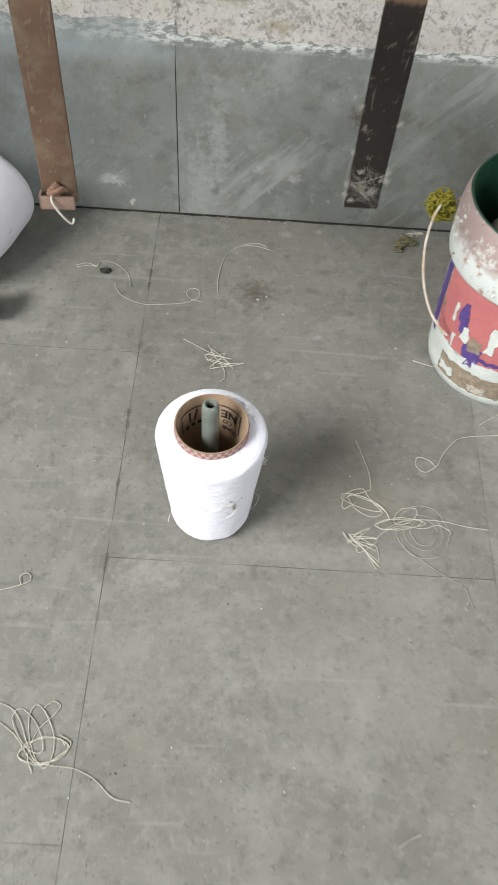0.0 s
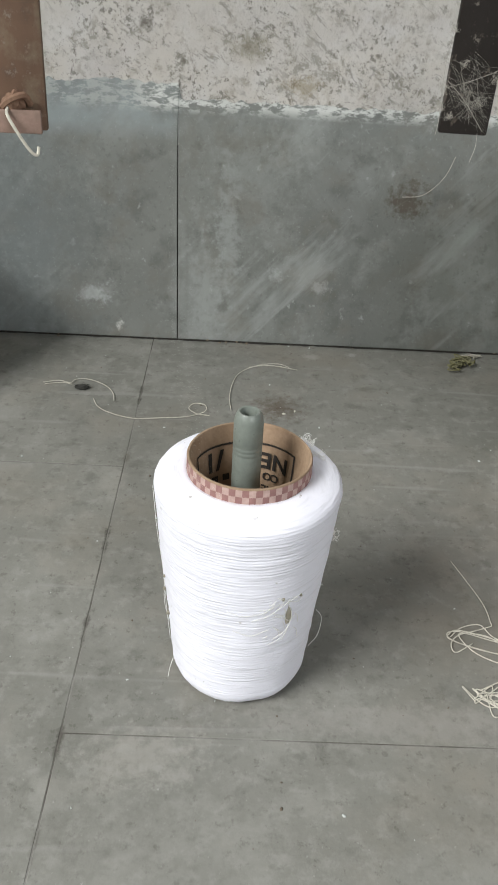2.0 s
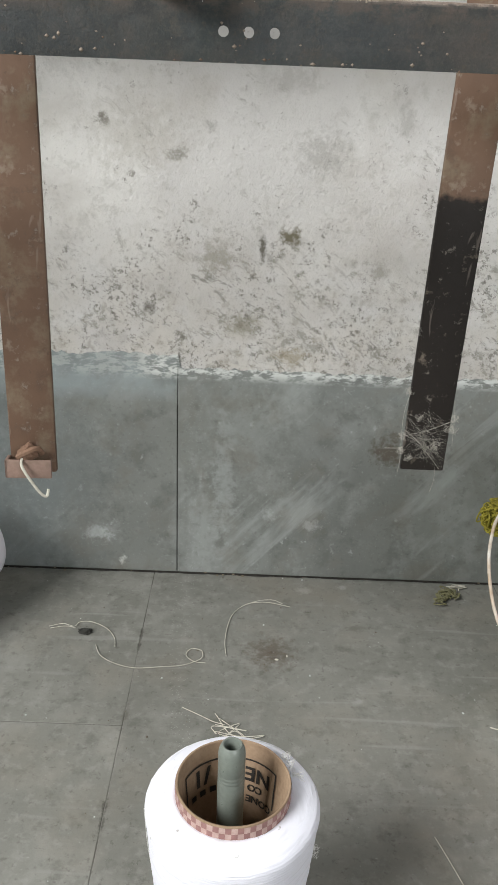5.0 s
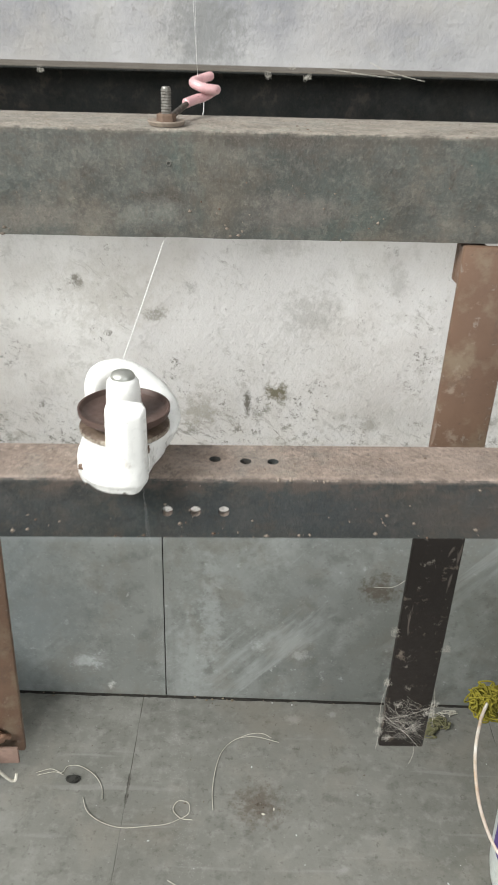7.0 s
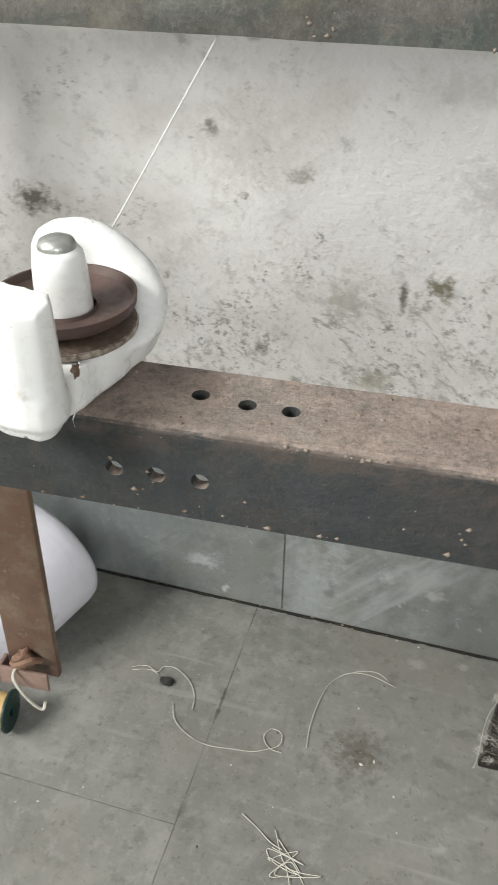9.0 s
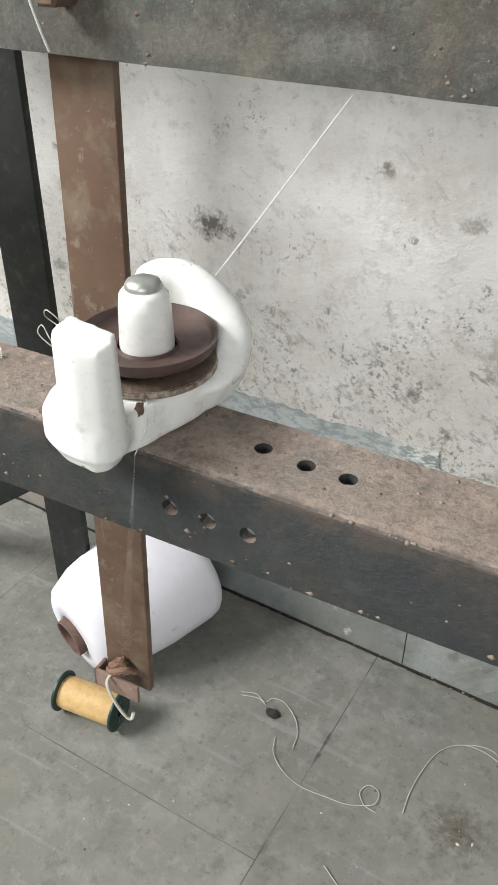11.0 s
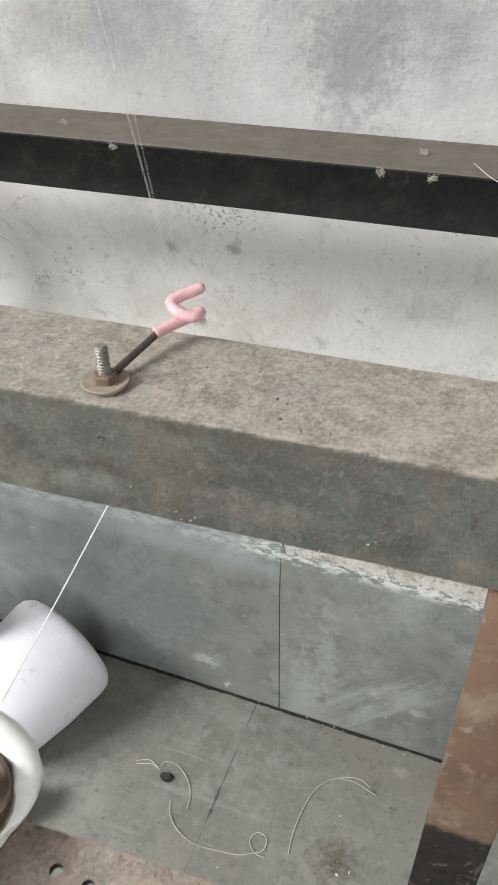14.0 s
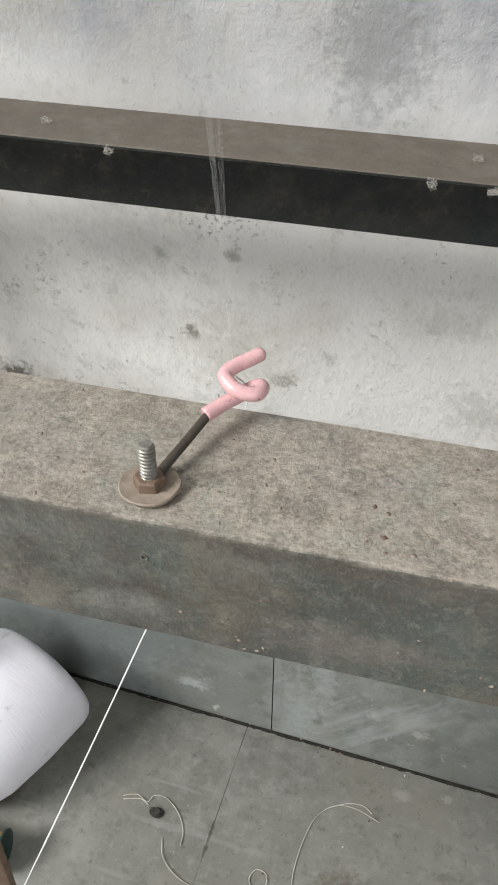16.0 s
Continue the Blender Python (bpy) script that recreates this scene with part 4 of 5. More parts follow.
def posts():
    for x, y, rx, ry, w, top, mat, label in (
            (-0.0606, 0.5723, -2.3, -0.1, 0.0140, 0.6280, POST, "brown painted flat steel post hanging from the beam"),
            (0.1821, 0.5785, -0.5, 1.4, 0.0137, 0.5892, POST_BLACK, "brown steel post with a black greasy lower half and cobwebs")):
        post = thing("post", label, "post", pose(x, y, 0.28, rx, ry, 2.9) @ pose(0, 0, -0.28), "posts of the frame")
        bm = bmesh.new()
        low = 0.2742 if x < 0 else 0.2825
        box(bm, (-w, 0, low), (w, 0.0045, top), 0.0012, 2)
        if x < 0:   # return flange behind
            box(bm, (-w, 0.0045, low + 0.02), (-w + 0.003, 0.014, 0.5880), 0.0006, 1)
        if x > 0:   # lug that reaches up behind the beam
            box(bm, (-0.0130, 0.0046, 0.5700), (-0.001, 0.0120, 0.5880), 0.0006, 1)
            box(bm, (-0.0130, 0.0116, 0.5700), (-0.001, 0.0155, 0.6200), 0.0006, 1)
        part("flat_bar", bm, mat, post)
        if x < 0:
            bm = bmesh.new()
            box(bm, (-0.0158, -0.0095, 0.2740), (0.0125, -0.0072, 0.2860), 0.0008, 2)
            box(bm, (-0.0158, -0.0095, 0.2740), (-0.0135, 0.0005, 0.2860), 0.0008, 2)
            strap = part("strap", bm, STRAP, post, "pinkish brown bent strap")
            bm = bmesh.new()
            lump(bm, (-0.002, -0.0045, 0.2895), (0.0052, 0.0045, 0.0050), 5, 0.5)
            tube(bm, ((-0.008, -0.006, 0.287), (-0.003, -0.010, 0.291), (0.004, -0.007, 0.293), (0.006, -0.002, 0.288)), 0.0018)
            part("knot", bm, KNOT, strap, "tan knot of twisted waste yarn")
            bm = bmesh.new()
            tube(bm, ((-0.005, -0.008, 0.287), (-0.0045, -0.013, 0.284), (0.000, -0.0145, 0.276), (0.006, -0.014, 0.2665), (0.0095, -0.013, 0.264), (0.0105, -0.0115, 0.268)), 0.0009)
            part("string_loop", bm, STRING, strap, "cream string loop")
            bm = bmesh.new()
            for p in (((-0.0146, 0.001, 0.478), (-0.020, -0.002, 0.486), (-0.026, -0.002, 0.489), (-0.029, 0, 0.485), (-0.025, 0.001, 0.482), (-0.019, 0, 0.480), (-0.0146, 0.002, 0.470)),
                      ((-0.0146, 0.001, 0.470), (-0.024, -0.002, 0.474), (-0.031, 0, 0.480), (-0.034, 0, 0.476), (-0.029, 0, 0.472), (-0.016, 0.001, 0.465), (-0.020, 0, 0.455), (-0.024, 0, 0.450), (-0.019, 0, 0.452), (-0.0146, 0.001, 0.460))):
                tube(bm, p, 0.0003, 5)
            part("waste_thread", bm, STRING, post)
            lint_on(post, [(-0.0150, 0.001, z) for z in (0.415, 0.437, 0.449, 0.471, 0.52, 0.556)], 200, LINT, 0.0018)
        else:
            bm = bmesh.new()
            rnd = random.Random(3)
            for i in range(70):
                a = (rnd.uniform(-0.017, 0.0), -0.0004, rnd.uniform(0.290, 0.325))
                b = (rnd.uniform(-0.002, 0.016), -0.0004, rnd.uniform(0.284, 0.318))
                tube(bm, (a, ((a[0] + b[0]) / 2, -0.0018, (a[2] + b[2]) / 2 - rnd.uniform(-0.002, 0.004)), b), 0.000035, 4, 5)
            for p in (((-0.0145, -0.001, 0.310), (-0.003, -0.002, 0.300), (0.010, -0.002, 0.285)), ((-0.0145, -0.001, 0.306), (0.0, -0.002, 0.311), (0.016, -0.001, 0.318)), ((0.0137, 0.0, 0.330), (0.0150, -0.001, 0.318), (0.0165, 0.0, 0.300)),
                      ((-0.0140, 0.0, 0.335), (-0.0165, 0.0, 0.318), (-0.0150, 0.0, 0.290), (-0.0155, 0.0, 0.281)), ((0.008, 0.0, 0.284), (0.0085, 0.0, 0.276), (0.007, 0.0, 0.268))):
                tube(bm, p, 0.00013, 5)
            part("cobweb", bm, LINT, post, "dusty cobweb strands")
            lint_on(post, [(-0.0150, 0.0, 0.296), (-0.015, 0.0, 0.305), (0.0152, 0, 0.318), (0.0155, 0, 0.31), (-0.0152, 0, 0.335), (0.0152, 0, 0.36), (-0.015, 0, 0.372), (-0.010, -0.0008, 0.292), (0.006, -0.0008, 0.300), (0.012, -0.0008, 0.312), (-0.006, -0.0008, 0.318)], 300, None, 0.0034)

    rear = thing("rear_post", "black painted steel upright with a slanting brace", "post", askew(-0.318, 0.776))
    bm = bmesh.new()
    box(bm, (-0.012, 0, 0.0), (0.031, 0.008, 0.66), 0.0015, 2)
    part("upright", bm, DARKBEAM, rear)
    bm = bmesh.new()
    box(bm, (-0.019, 0.002, -0.32), (0.019, 0.022, 0.0), 0.0015, 2)
    bmesh.ops.transform(bm, matrix=pose(-0.018, 0, 0.185, 0, 52, 0), verts=bm.verts)
    part("brace", bm, DARKBEAM, rear)


# ---- yarn tensioner ----
def tensioner():
    unit = thing("yarn_tensioner", "white enamelled yarn tensioner with brown dish disc, on the lower beam", "yarn tensioner", askew(0.0392, 0.4838))
    z = 0.5345
    bm = bmesh.new()

    def block(outline, z0, z1, shrink=0.0):
        """A plan outline raised between two heights, drawn in a little at the foot."""
        cx, cy = [sum(p[i] for p in outline) / len(outline) for i in (0, 1)]
        low = [bm.verts.new((cx + (x - cx) * (1 - shrink), cy + (y - cy) * (1 - shrink), z0)) for x, y in outline]
        high = [bm.verts.new((x, y, z1)) for x, y in outline]
        cap(bm, low[::-1])
        cap(bm, high)
        for i in range(len(outline)):
            k = (i + 1) % len(outline)
            bm.faces.new((low[i], low[k], high[k], high[i]))

    # saddle under the discs, widening to the rear
    block(((-0.0150, -0.0165), (-0.0125, -0.0225), (0.0060, -0.024), (0.0098, -0.016), (0.0128, -0.002), (0.0136, 0.010), (0.0120, 0.021), (0.004, 0.0255), (-0.0120, 0.0245), (-0.0148, 0.012)), z, z + 0.0104)
    # front block: broad and round on one side, hanging a little below the beam's top
    block(((-0.0152, -0.0130), (-0.0148, -0.0185), (-0.0122, -0.0245), (-0.0085, -0.0285), (-0.0030, -0.0312), (0.0070, -0.0316), (0.0100, -0.0290), (0.0102, -0.0235), (0.0070, -0.0180)), z + 0.0035, z + 0.0102)
    block(((-0.0142, -0.0170), (-0.0118, -0.0238), (-0.0080, -0.0280), (-0.0028, -0.0306), (0.0068, -0.0312), (0.0096, -0.0286), (0.0096, -0.0235), (0.0060, -0.0175)), z + 0.0000, z + 0.0046, 0.2)
    # lug with a ridge down its front and a slanting crown
    lug = len(bm.verts)
    block(((-0.0030, -0.0222), (-0.0038, -0.0292), (0.0036, -0.0322), (0.0094, -0.0300), (0.0107, -0.0255), (0.0094, -0.0218)), z + 0.004, z + 0.0335)
    for v in list(bm.verts)[lug:]:
        if v.co.z > z + 0.03:
            v.co.x = 0.0036 + (v.co.x - 0.0036) * 0.93
            v.co.y = -0.0258 + (v.co.y + 0.0258) * 0.84
            v.co.z -= 0.0030 * max(0.0, (-0.0262 - v.co.y) / 0.005) + 0.0012 * max(0.0, (v.co.x - 0.004) / 0.004)
    # ear that curls round behind the discs, tallest at one end
    heights = ((-8, 0.0092), (10, 0.0100), (28, 0.0122), (45, 0.0160), (60, 0.0205), (74, 0.0245), (88, 0.0272), (102, 0.0284), (116, 0.0280), (127, 0.0262), (133, 0.0225))
    rings = []
    for a, h in heights:
        k = max(0.0, min(1.0, (a + 8) / 60))
        inner, outer = 0.0172 - 0.0060 * (1 - k), 0.0160 + 0.0114 * k
        if a > 120:
            inner, outer = inner + 0.0014 * (a - 120) / 13, outer - 0.0018 * (a - 120) / 13
        wide = outer - inner
        d = Vector((math.cos(radians(a)), math.sin(radians(a)), 0))
        rings.append([bm.verts.new(d * q + Vector((0, 0, zz))) for q, zz in (
            (inner, z + 0.001), (outer - 0.0040, z + 0.001), (outer - 0.0006, z + 0.008), (outer - 0.02 * wide, z + h * 0.82), (outer - 0.22 * wide, z + h * 0.96), (inner + 0.5 * wide, z + h), (inner + 0.18 * wide, z + h * 0.965), (inner, z + h * 0.86))])
    for p, q in zip(rings, rings[1:]):
        for i in range(8):
            bm.faces.new((p[i], p[(i + 1) % 8], q[(i + 1) % 8], q[i]))
    cap(bm, rings[0])
    cap(bm, rings[-1][::-1])
    # seat of the hub
    lathe(bm, [(0, 0.001), (0.0148, 0.001), (0.0152, 0.0095), (0.0138, 0.0112), (0, 0.0112)], 40, pose(0, 0, z))
    for v in bm.verts:
        v.co += Vector((noise.noise(v.co * 160), noise.noise(v.co * 160 + Vector((5, 0, 0))), 0)) * 0.0004
    bmesh.ops.remove_doubles(bm, verts=bm.verts, dist=1e-7)
    body = part("body", bm, ENAMEL, unit, "glossy white enamelled casting", 180)
    mod = body.modifiers.new("fuse", "REMESH")
    mod.mode, mod.voxel_size, mod.use_smooth_shade = "VOXEL", 0.0006, True
    mod = body.modifiers.new("soften", "SMOOTH")
    mod.factor, mod.iterations = 0.5, 30
    z -= 0.0022
    bm = bmesh.new()
    lathe(bm, [(0.0064, z + 0.010), (0.0064, z + 0.019), (0.0060, z + 0.028), (0.0056, z + 0.0312), (0.0046, z + 0.0325), (0.0, z + 0.0325)], 40)
    part("hub", bm, ENAMEL, unit, smooth=180)
    bm = bmesh.new()
    lathe(bm, [(0.0042, z + 0.0322), (0.0043, z + 0.0331), (0.0038, z + 0.0341), (0.0024, z + 0.0348), (0.0, z + 0.0350)], 32)
    part("screw", bm, ZINC, unit, "domed zinc screw head", 180)
    bm = bmesh.new()
    lathe(bm, [(0.0070, z + 0.0188), (0.0075, z + 0.0180), (0.0126, z + 0.0184), (0.0150, z + 0.0196), (0.0158, z + 0.0213), (0.0164, z + 0.0213),
               (0.0163, z + 0.0198), (0.0156, z + 0.0184), (0.0138, z + 0.0172), (0.0070, z + 0.0164), (0.0070, z + 0.0188)], 64)
    part("dish_disc", bm, BAKELITE, unit, "brown bakelite dish disc")
    bm = bmesh.new()
    lathe(bm, [(0.0070, z + 0.0158), (0.0128, z + 0.0160), (0.0150, z + 0.0156), (0.0160, z + 0.0147), (0.0162, z + 0.0138), (0.0157, z + 0.0129), (0.0145, z + 0.0124), (0.0070, z + 0.0124), (0.0070, z + 0.0158)], 64)
    lower = part("lower_disc", bm, RUSTMETAL, unit, "worn rusty steel disc")
    bm = bmesh.new()   # rim polished bright by the yarn
    lathe(bm, [(0.01590, z + 0.01485), (0.01628, z + 0.0140), (0.01618, z + 0.0133)], 64, None, lambda a, h: 0.00012 * noise.noise(Vector((14 * math.cos(a), 14 * math.sin(a), h * 900))))
    part("rim", bm, BRIGHTRIM, lower, "bright worn rim of the steel disc")
    z += 0.0022
    bm = bmesh.new()
    lump(bm, (-0.0118, -0.0236, z + 0.0078), (0.0015, 0.0014, 0.0012), 3, 0.6, 3)
    part("chip", bm, RUST, body, "", 180)
    bm = bmesh.new()
    lump(bm, (0.0094, -0.0176, z + 0.0112), (0.0008, 0.0010, 0.0017), 8, 0.6, 3)
    part("chip", bm, RUST, body, "rust-brown chip in the enamel", 180)
    return unit


# ---- pigtail guide ----
def pigtail():
    guide = thing("pigtail_guide", "pink ceramic pigtail yarn guide on a bolted iron rod", "yarn guide")
    bx, by, z = 0.0448, 0.5885, 0.6345
    bm = bmesh.new()
    lathe(bm, [(0.0024, z + 0.0017), (0.0052, z + 0.0018), (0.0070, z + 0.0020), (0.0077, z + 0.0022), (0.0080, z + 0.0018), (0.0072, z + 0.0003), (0.0024, z + 0.0)], 40, pose(bx, by, 0),
          lambda a, h: 0.00012 * math.sin(5 * a))
    part("washer", bm, DUSTY, guide, "dusty cupped washer")
    bm = bmesh.new()
    lathe(bm, [(0.0021, z + 0.0048), (0.0035, z + 0.0048), (0.0041, z + 0.0043), (0.0042, z + 0.0012), (0.0021, z + 0.0012)], 6, pose(bx, by, 0, 0, 0, 14))
    part("nut", bm, RUST, guide, "rusty hexagon nut", 20)
    bm = bmesh.new()
    prof = []
    for i in range(12):
        h = z + 0.0006 + i * 0.00115
        prof += [(0.00185, h), (0.0022, h + 0.0003), (0.0022, h + 0.0006), (0.00185, h + 0.0009)]
    top = prof[-1][1]
    prof += [(0.0019, top + 0.0004), (0.0016, top + 0.0010), (0.0010, top + 0.0010), (0.0, top + 0.0007)]
    lathe(bm, prof, 24, pose(bx, by, 0))
    part("bolt", bm, THREADED, guide, "threaded bolt end", 30)
    bm = bmesh.new()
    tube(bm, ((bx + 0.001, by + 0.003, z + 0.0026), (0.0483, 0.6010, z + 0.0042), (0.0523, 0.6180, z + 0.0066)), 0.0013, 12)
    part("rod", bm, WIRE, guide, "iron wire rod", 180)
    bm = bmesh.new()
    pts = ((0.0508, 0.6135, 0.6408), (0.0543, 0.6185, 0.6418), (0.0583, 0.6232, 0.6428), (0.0614, 0.6250, 0.6445), (0.0636, 0.6236, 0.6458),
           (0.0634, 0.6200, 0.6462), (0.0600, 0.6187, 0.6466), (0.0563, 0.6195, 0.6475), (0.0536, 0.6222, 0.6486), (0.0550, 0.6256, 0.6494), (0.0583, 0.6290, 0.6502), (0.0618, 0.6325, 0.6512))
    tube(bm, pts, lambda u: 0.0021 * (1 if u < 0.965 else math.sqrt(max(0.05, 1 - ((u - 0.965) / 0.035) ** 2))), 16, 10)
    part("pigtail", bm, PINK, guide, "glossy pink ceramic spiral", 180)
    return guide


# ---- yarn package on the floor ----
CONE = (0.0710, 0.4525)


def printed(text, size):
    curve = bpy.data.curves.new("print", "FONT")
    curve.body, curve.size, curve.align_x, curve.align_y, curve.offset = text, size, "CENTER", "CENTER", size * 0.028
    ob = new("print", curve)
    me = bpy.data.meshes.new_from_object(ob.evaluated_get(bpy.context.evaluated_depsgraph_get()))
    bpy.data.objects.remove(ob)
    bm = bmesh.new()
    bm.from_mesh(me)
    bmesh.ops.subdivide_edges(bm, edges=[e for e in bm.edges if e.calc_length() > size * 0.2], cuts=2)
    return bm


def yarn_cone():
    cone = thing("yarn_cone", "white cotton yarn cone standing on the stone floor", "yarn cone", pose(CONE[0], CONE[1], 0))
    rnd = random.Random(2)
    prof = [(0.0, 0.0), (0.020, 0.0), (0.0335, 0.0012), (0.0375, 0.004), (0.0392, 0.0085)]
    n = 70
    for i in range(1, n):
        u = i / n
        prof.append((0.0392 + (0.0492 - 0.0392) * u + 0.00011 * rnd.uniform(-1, 1), 0.0085 + (0.1295 - 0.0085) * u))
    prof += [(0.0493, 0.1305), (0.0489, 0.1325), (0.0475, 0.1346), (0.0448, 0.1361), (0.0415, 0.1372), (0.0380, 0.1381), (0.0345, 0.1387), (0.0322, 0.1388), (0.0305, 0.1360)]
    bm = bmesh.new()
    lathe(bm, prof, 96, None, lambda a, z: 0.0006 * noise.noise(Vector((2 * math.cos(a), 2 * math.sin(a), z * 30))) + 0.0004 * noise.noise(Vector((9 * math.cos(a), 9 * math.sin(a), z * 150))))
    winding = part("yarn_winding", bm, YARN, cone, "bright white wound cotton with loose strands", 180)
    bm = bmesh.new()
    lathe(bm, [(0.0175, 0.004), (0.0306, 0.1465), (0.0309, 0.1473), (0.0317, 0.1475), (0.0321, 0.1470), (0.0318, 0.1340), (0.0195, 0.004)], 72, None,
          lambda a, z: 0.0004 * noise.noise(Vector((1.3 * math.cos(a), 1.3 * math.sin(a), 4))) * (z > 0.1))
    core = part("paper_core", bm, CARD, cone, "brown cardboard cone core", 40)
    bm = bmesh.new()
    steps = 60
    for row in range(2):
        for i in range(steps):
            a0, a1 = 2 * math.pi * i / steps, 2 * math.pi * (i + 1) / steps
            za, zb = 0.1385 + row * 0.0041, 0.1385 + (row + 1) * 0.0041
            r = [0.03225 + 0.0004 * noise.noise(Vector((1.3 * math.cos(a), 1.3 * math.sin(a), 4))) for a in (a0, a1)]
            vs = [bm.verts.new((q * math.cos(a), q * math.sin(a), z)) for q, a, z in ((r[0], a0, za), (r[1], a1, za), (r[1], a1, zb), (r[0], a0, zb))]
            bm.faces.new(vs).material_index = (i + row) % 2
    bmesh.ops.remove_doubles(bm, verts=bm.verts, dist=1e-6)
    part("check_band", bm, [CHECK_A, CHECK_B], core, "faded red and pink chequered printed band")
    # print inside the core, head down
    def wrap(bm, angle, height):
        for v in bm.verts:
            x, y = -v.co.x, -v.co.y
            z = height + y
            r = 0.0306 - (0.1465 - z) * 0.0913 - 0.0006
            a = angle - x / r
            v.co = Vector((r * math.cos(a), r * math.sin(a), z))
    for text, size, angle, height in (("NE", 0.0135, 1.02, 0.1265), ("CO", 0.0065, 1.08, 0.1165), ("CONE", 0.0065, 0.93, 0.1085), ("/1", 0.0165, 2.30, 0.1275)):
        bm = printed(text, size)
        wrap(bm, angle, height)
        part("print", bm, INK, core)
    for x0, x1, y0, y1, a in ((-0.013, 0.013, 0.0083, 0.0095, 1.02), (-0.0137, -0.0124, -0.016, 0.0095, 1.02), (-0.014, 0.013, 0.0083, 0.0095, 2.32), (0.0124, 0.0137, -0.012, 0.0095, 2.32),
                              (-0.010, -0.006, -0.0135, -0.0095, 2.32), (-0.003, 0.001, -0.0135, -0.0095, 2.32), (0.004, 0.008, -0.0135, -0.0095, 2.32)):
        bm = bmesh.new()
        bmesh.ops.create_grid(bm, x_segments=8, y_segments=2, size=0.5)
        for v in bm.verts:
            v.co = Vector((x0 + (v.co.x + 0.5) * (x1 - x0), -(y0 + (v.co.y + 0.5) * (y1 - y0)), 0))
        wrap(bm, a, 0.127)
        part("print_bar", bm, INK, core)
    # loose strands, a snag and fluff on the winding
    def on(a, z, lift=0.0006):
        r = 0.0392 + (0.0490 - 0.0392) * (z - 0.0085) / 0.116 + lift
        return (r * math.cos(radians(a)), r * math.sin(radians(a)), z)
    strands = [
        [on(-70, 0.078), on(-64, 0.075, .001), on(-58, 0.070, .0016), on(-52, 0.072, .001)], [on(-84, 0.074), on(-74, 0.077, .001), on(-63, 0.083, .0012), on(-50, 0.086)],
        [on(-60, 0.083), on(-57, 0.074, .002), on(-60, 0.064, .0022), on(-68, 0.058, .001)], [on(-62, 0.070), on(-60, 0.062, .002), on(-66, 0.056, .0012), on(-72, 0.054)],
        [on(-66, 0.087), on(-54, 0.082, .001), on(-48, 0.0835)], [on(182, 0.126, .0006), on(184, 0.10, .0009), on(183, 0.07, .0004), on(184, 0.04, .0009), on(186, 0.018, .0007)],
        [on(186, 0.06, .0006), on(184, 0.045, .0016), on(182, 0.03, .0006)], [on(-12, 0.05), on(-6, 0.040, .005), on(-8, 0.028, .005), on(-14, 0.022, .001)],
        [on(-100, 0.080), on(-90, 0.078, .0008), on(-78, 0.0795, .0008), on(-66, 0.084)], [on(-96, 0.066), on(-84, 0.063, .0008), on(-72, 0.066)],
        [on(200, 0.012, .001), on(202, 0.006, .004), on(204, -0.0075 + 0.0085, .006)],
    ]
    for i in range(16):   # fine torn ends round the snag
        a, h = rnd.uniform(-76, -50), rnd.uniform(0.060, 0.090)
        da, dh = rnd.uniform(-11, 11), rnd.uniform(-0.009, 0.004)
        strands.append([on(a, h, 0.0003), on(a + da * 0.5, h + dh * 0.3, 0.0012), on(a + da, h + dh, 0.0006)])
    for p in strands:
        bm = bmesh.new()
        tube(bm, p, 0.00017, 5)
        part("strand", bm, WHITE_STRING, winding)
    bm = bmesh.new()
    lump(bm, on(-58, 0.073, 0.0002), (0.0018, 0.0012, 0.0065), 8, 0.4, 2)
    part("snag", bm, SNAG, winding, "dirty snag in the winding")
    for i, (a, z, s) in enumerate(((190, 0.060, .0011), (195, 0.045, .0012), (-2, 0.100, .0016), (160, 0.118, .001), (-64, 0.0865, .0009), (-50, 0.0845, .0008), (198, 0.075, .0008))):
        bm = bmesh.new()
        lump(bm, on(a, z, 0.0002), (s, s, s * 1.2), 20 + i, 0.5, 2)
        part("speck", bm, SNAG if i != 2 else WHITE_STRING, winding)
    for i, (a, z, r) in enumerate(((35, 0.139, 0.0375), (28, 0.140, 0.036), (42, 0.1385, 0.038), (20, 0.1375, 0.040), (-5, 0.099, 0.0478))):
        bm = bmesh.new()
        tangle(bm, (r * math.cos(radians(a)), r * math.sin(radians(a)), z), (0.0045, 0.0045, 0.009 if i < 2 else 0.004), 34, 0.00007, 40 + i, 0.3, 4)
        part("fluff", bm, WHITE_STRING, winding)


def peg_tube():
    peg = thing("plastic_tube", "grey plastic tube standing upright inside the yarn cone", "tube", pose(0.0697, 0.4555, 0))
    prof = [(0.0075, 0.0), (0.0076, 0.140)]
    for i in range(3):
        h = 0.146 + i * 0.0025
        prof += [(0.0076, h), (0.00745, h + 0.0006), (0.00745, h + 0.0010), (0.0076, h + 0.0016)]
    prof += [(0.0076, 0.1650), (0.0071, 0.1676), (0.0062, 0.1698), (0.0054, 0.1708), (0.0046, 0.1706), (0.0042, 0.1694), (0.0040, 0.14), (0.0, 0.14)]
    bm = bmesh.new()
    lathe(bm, prof, 40)
    part("tube", bm, PIPE, peg, smooth=50)


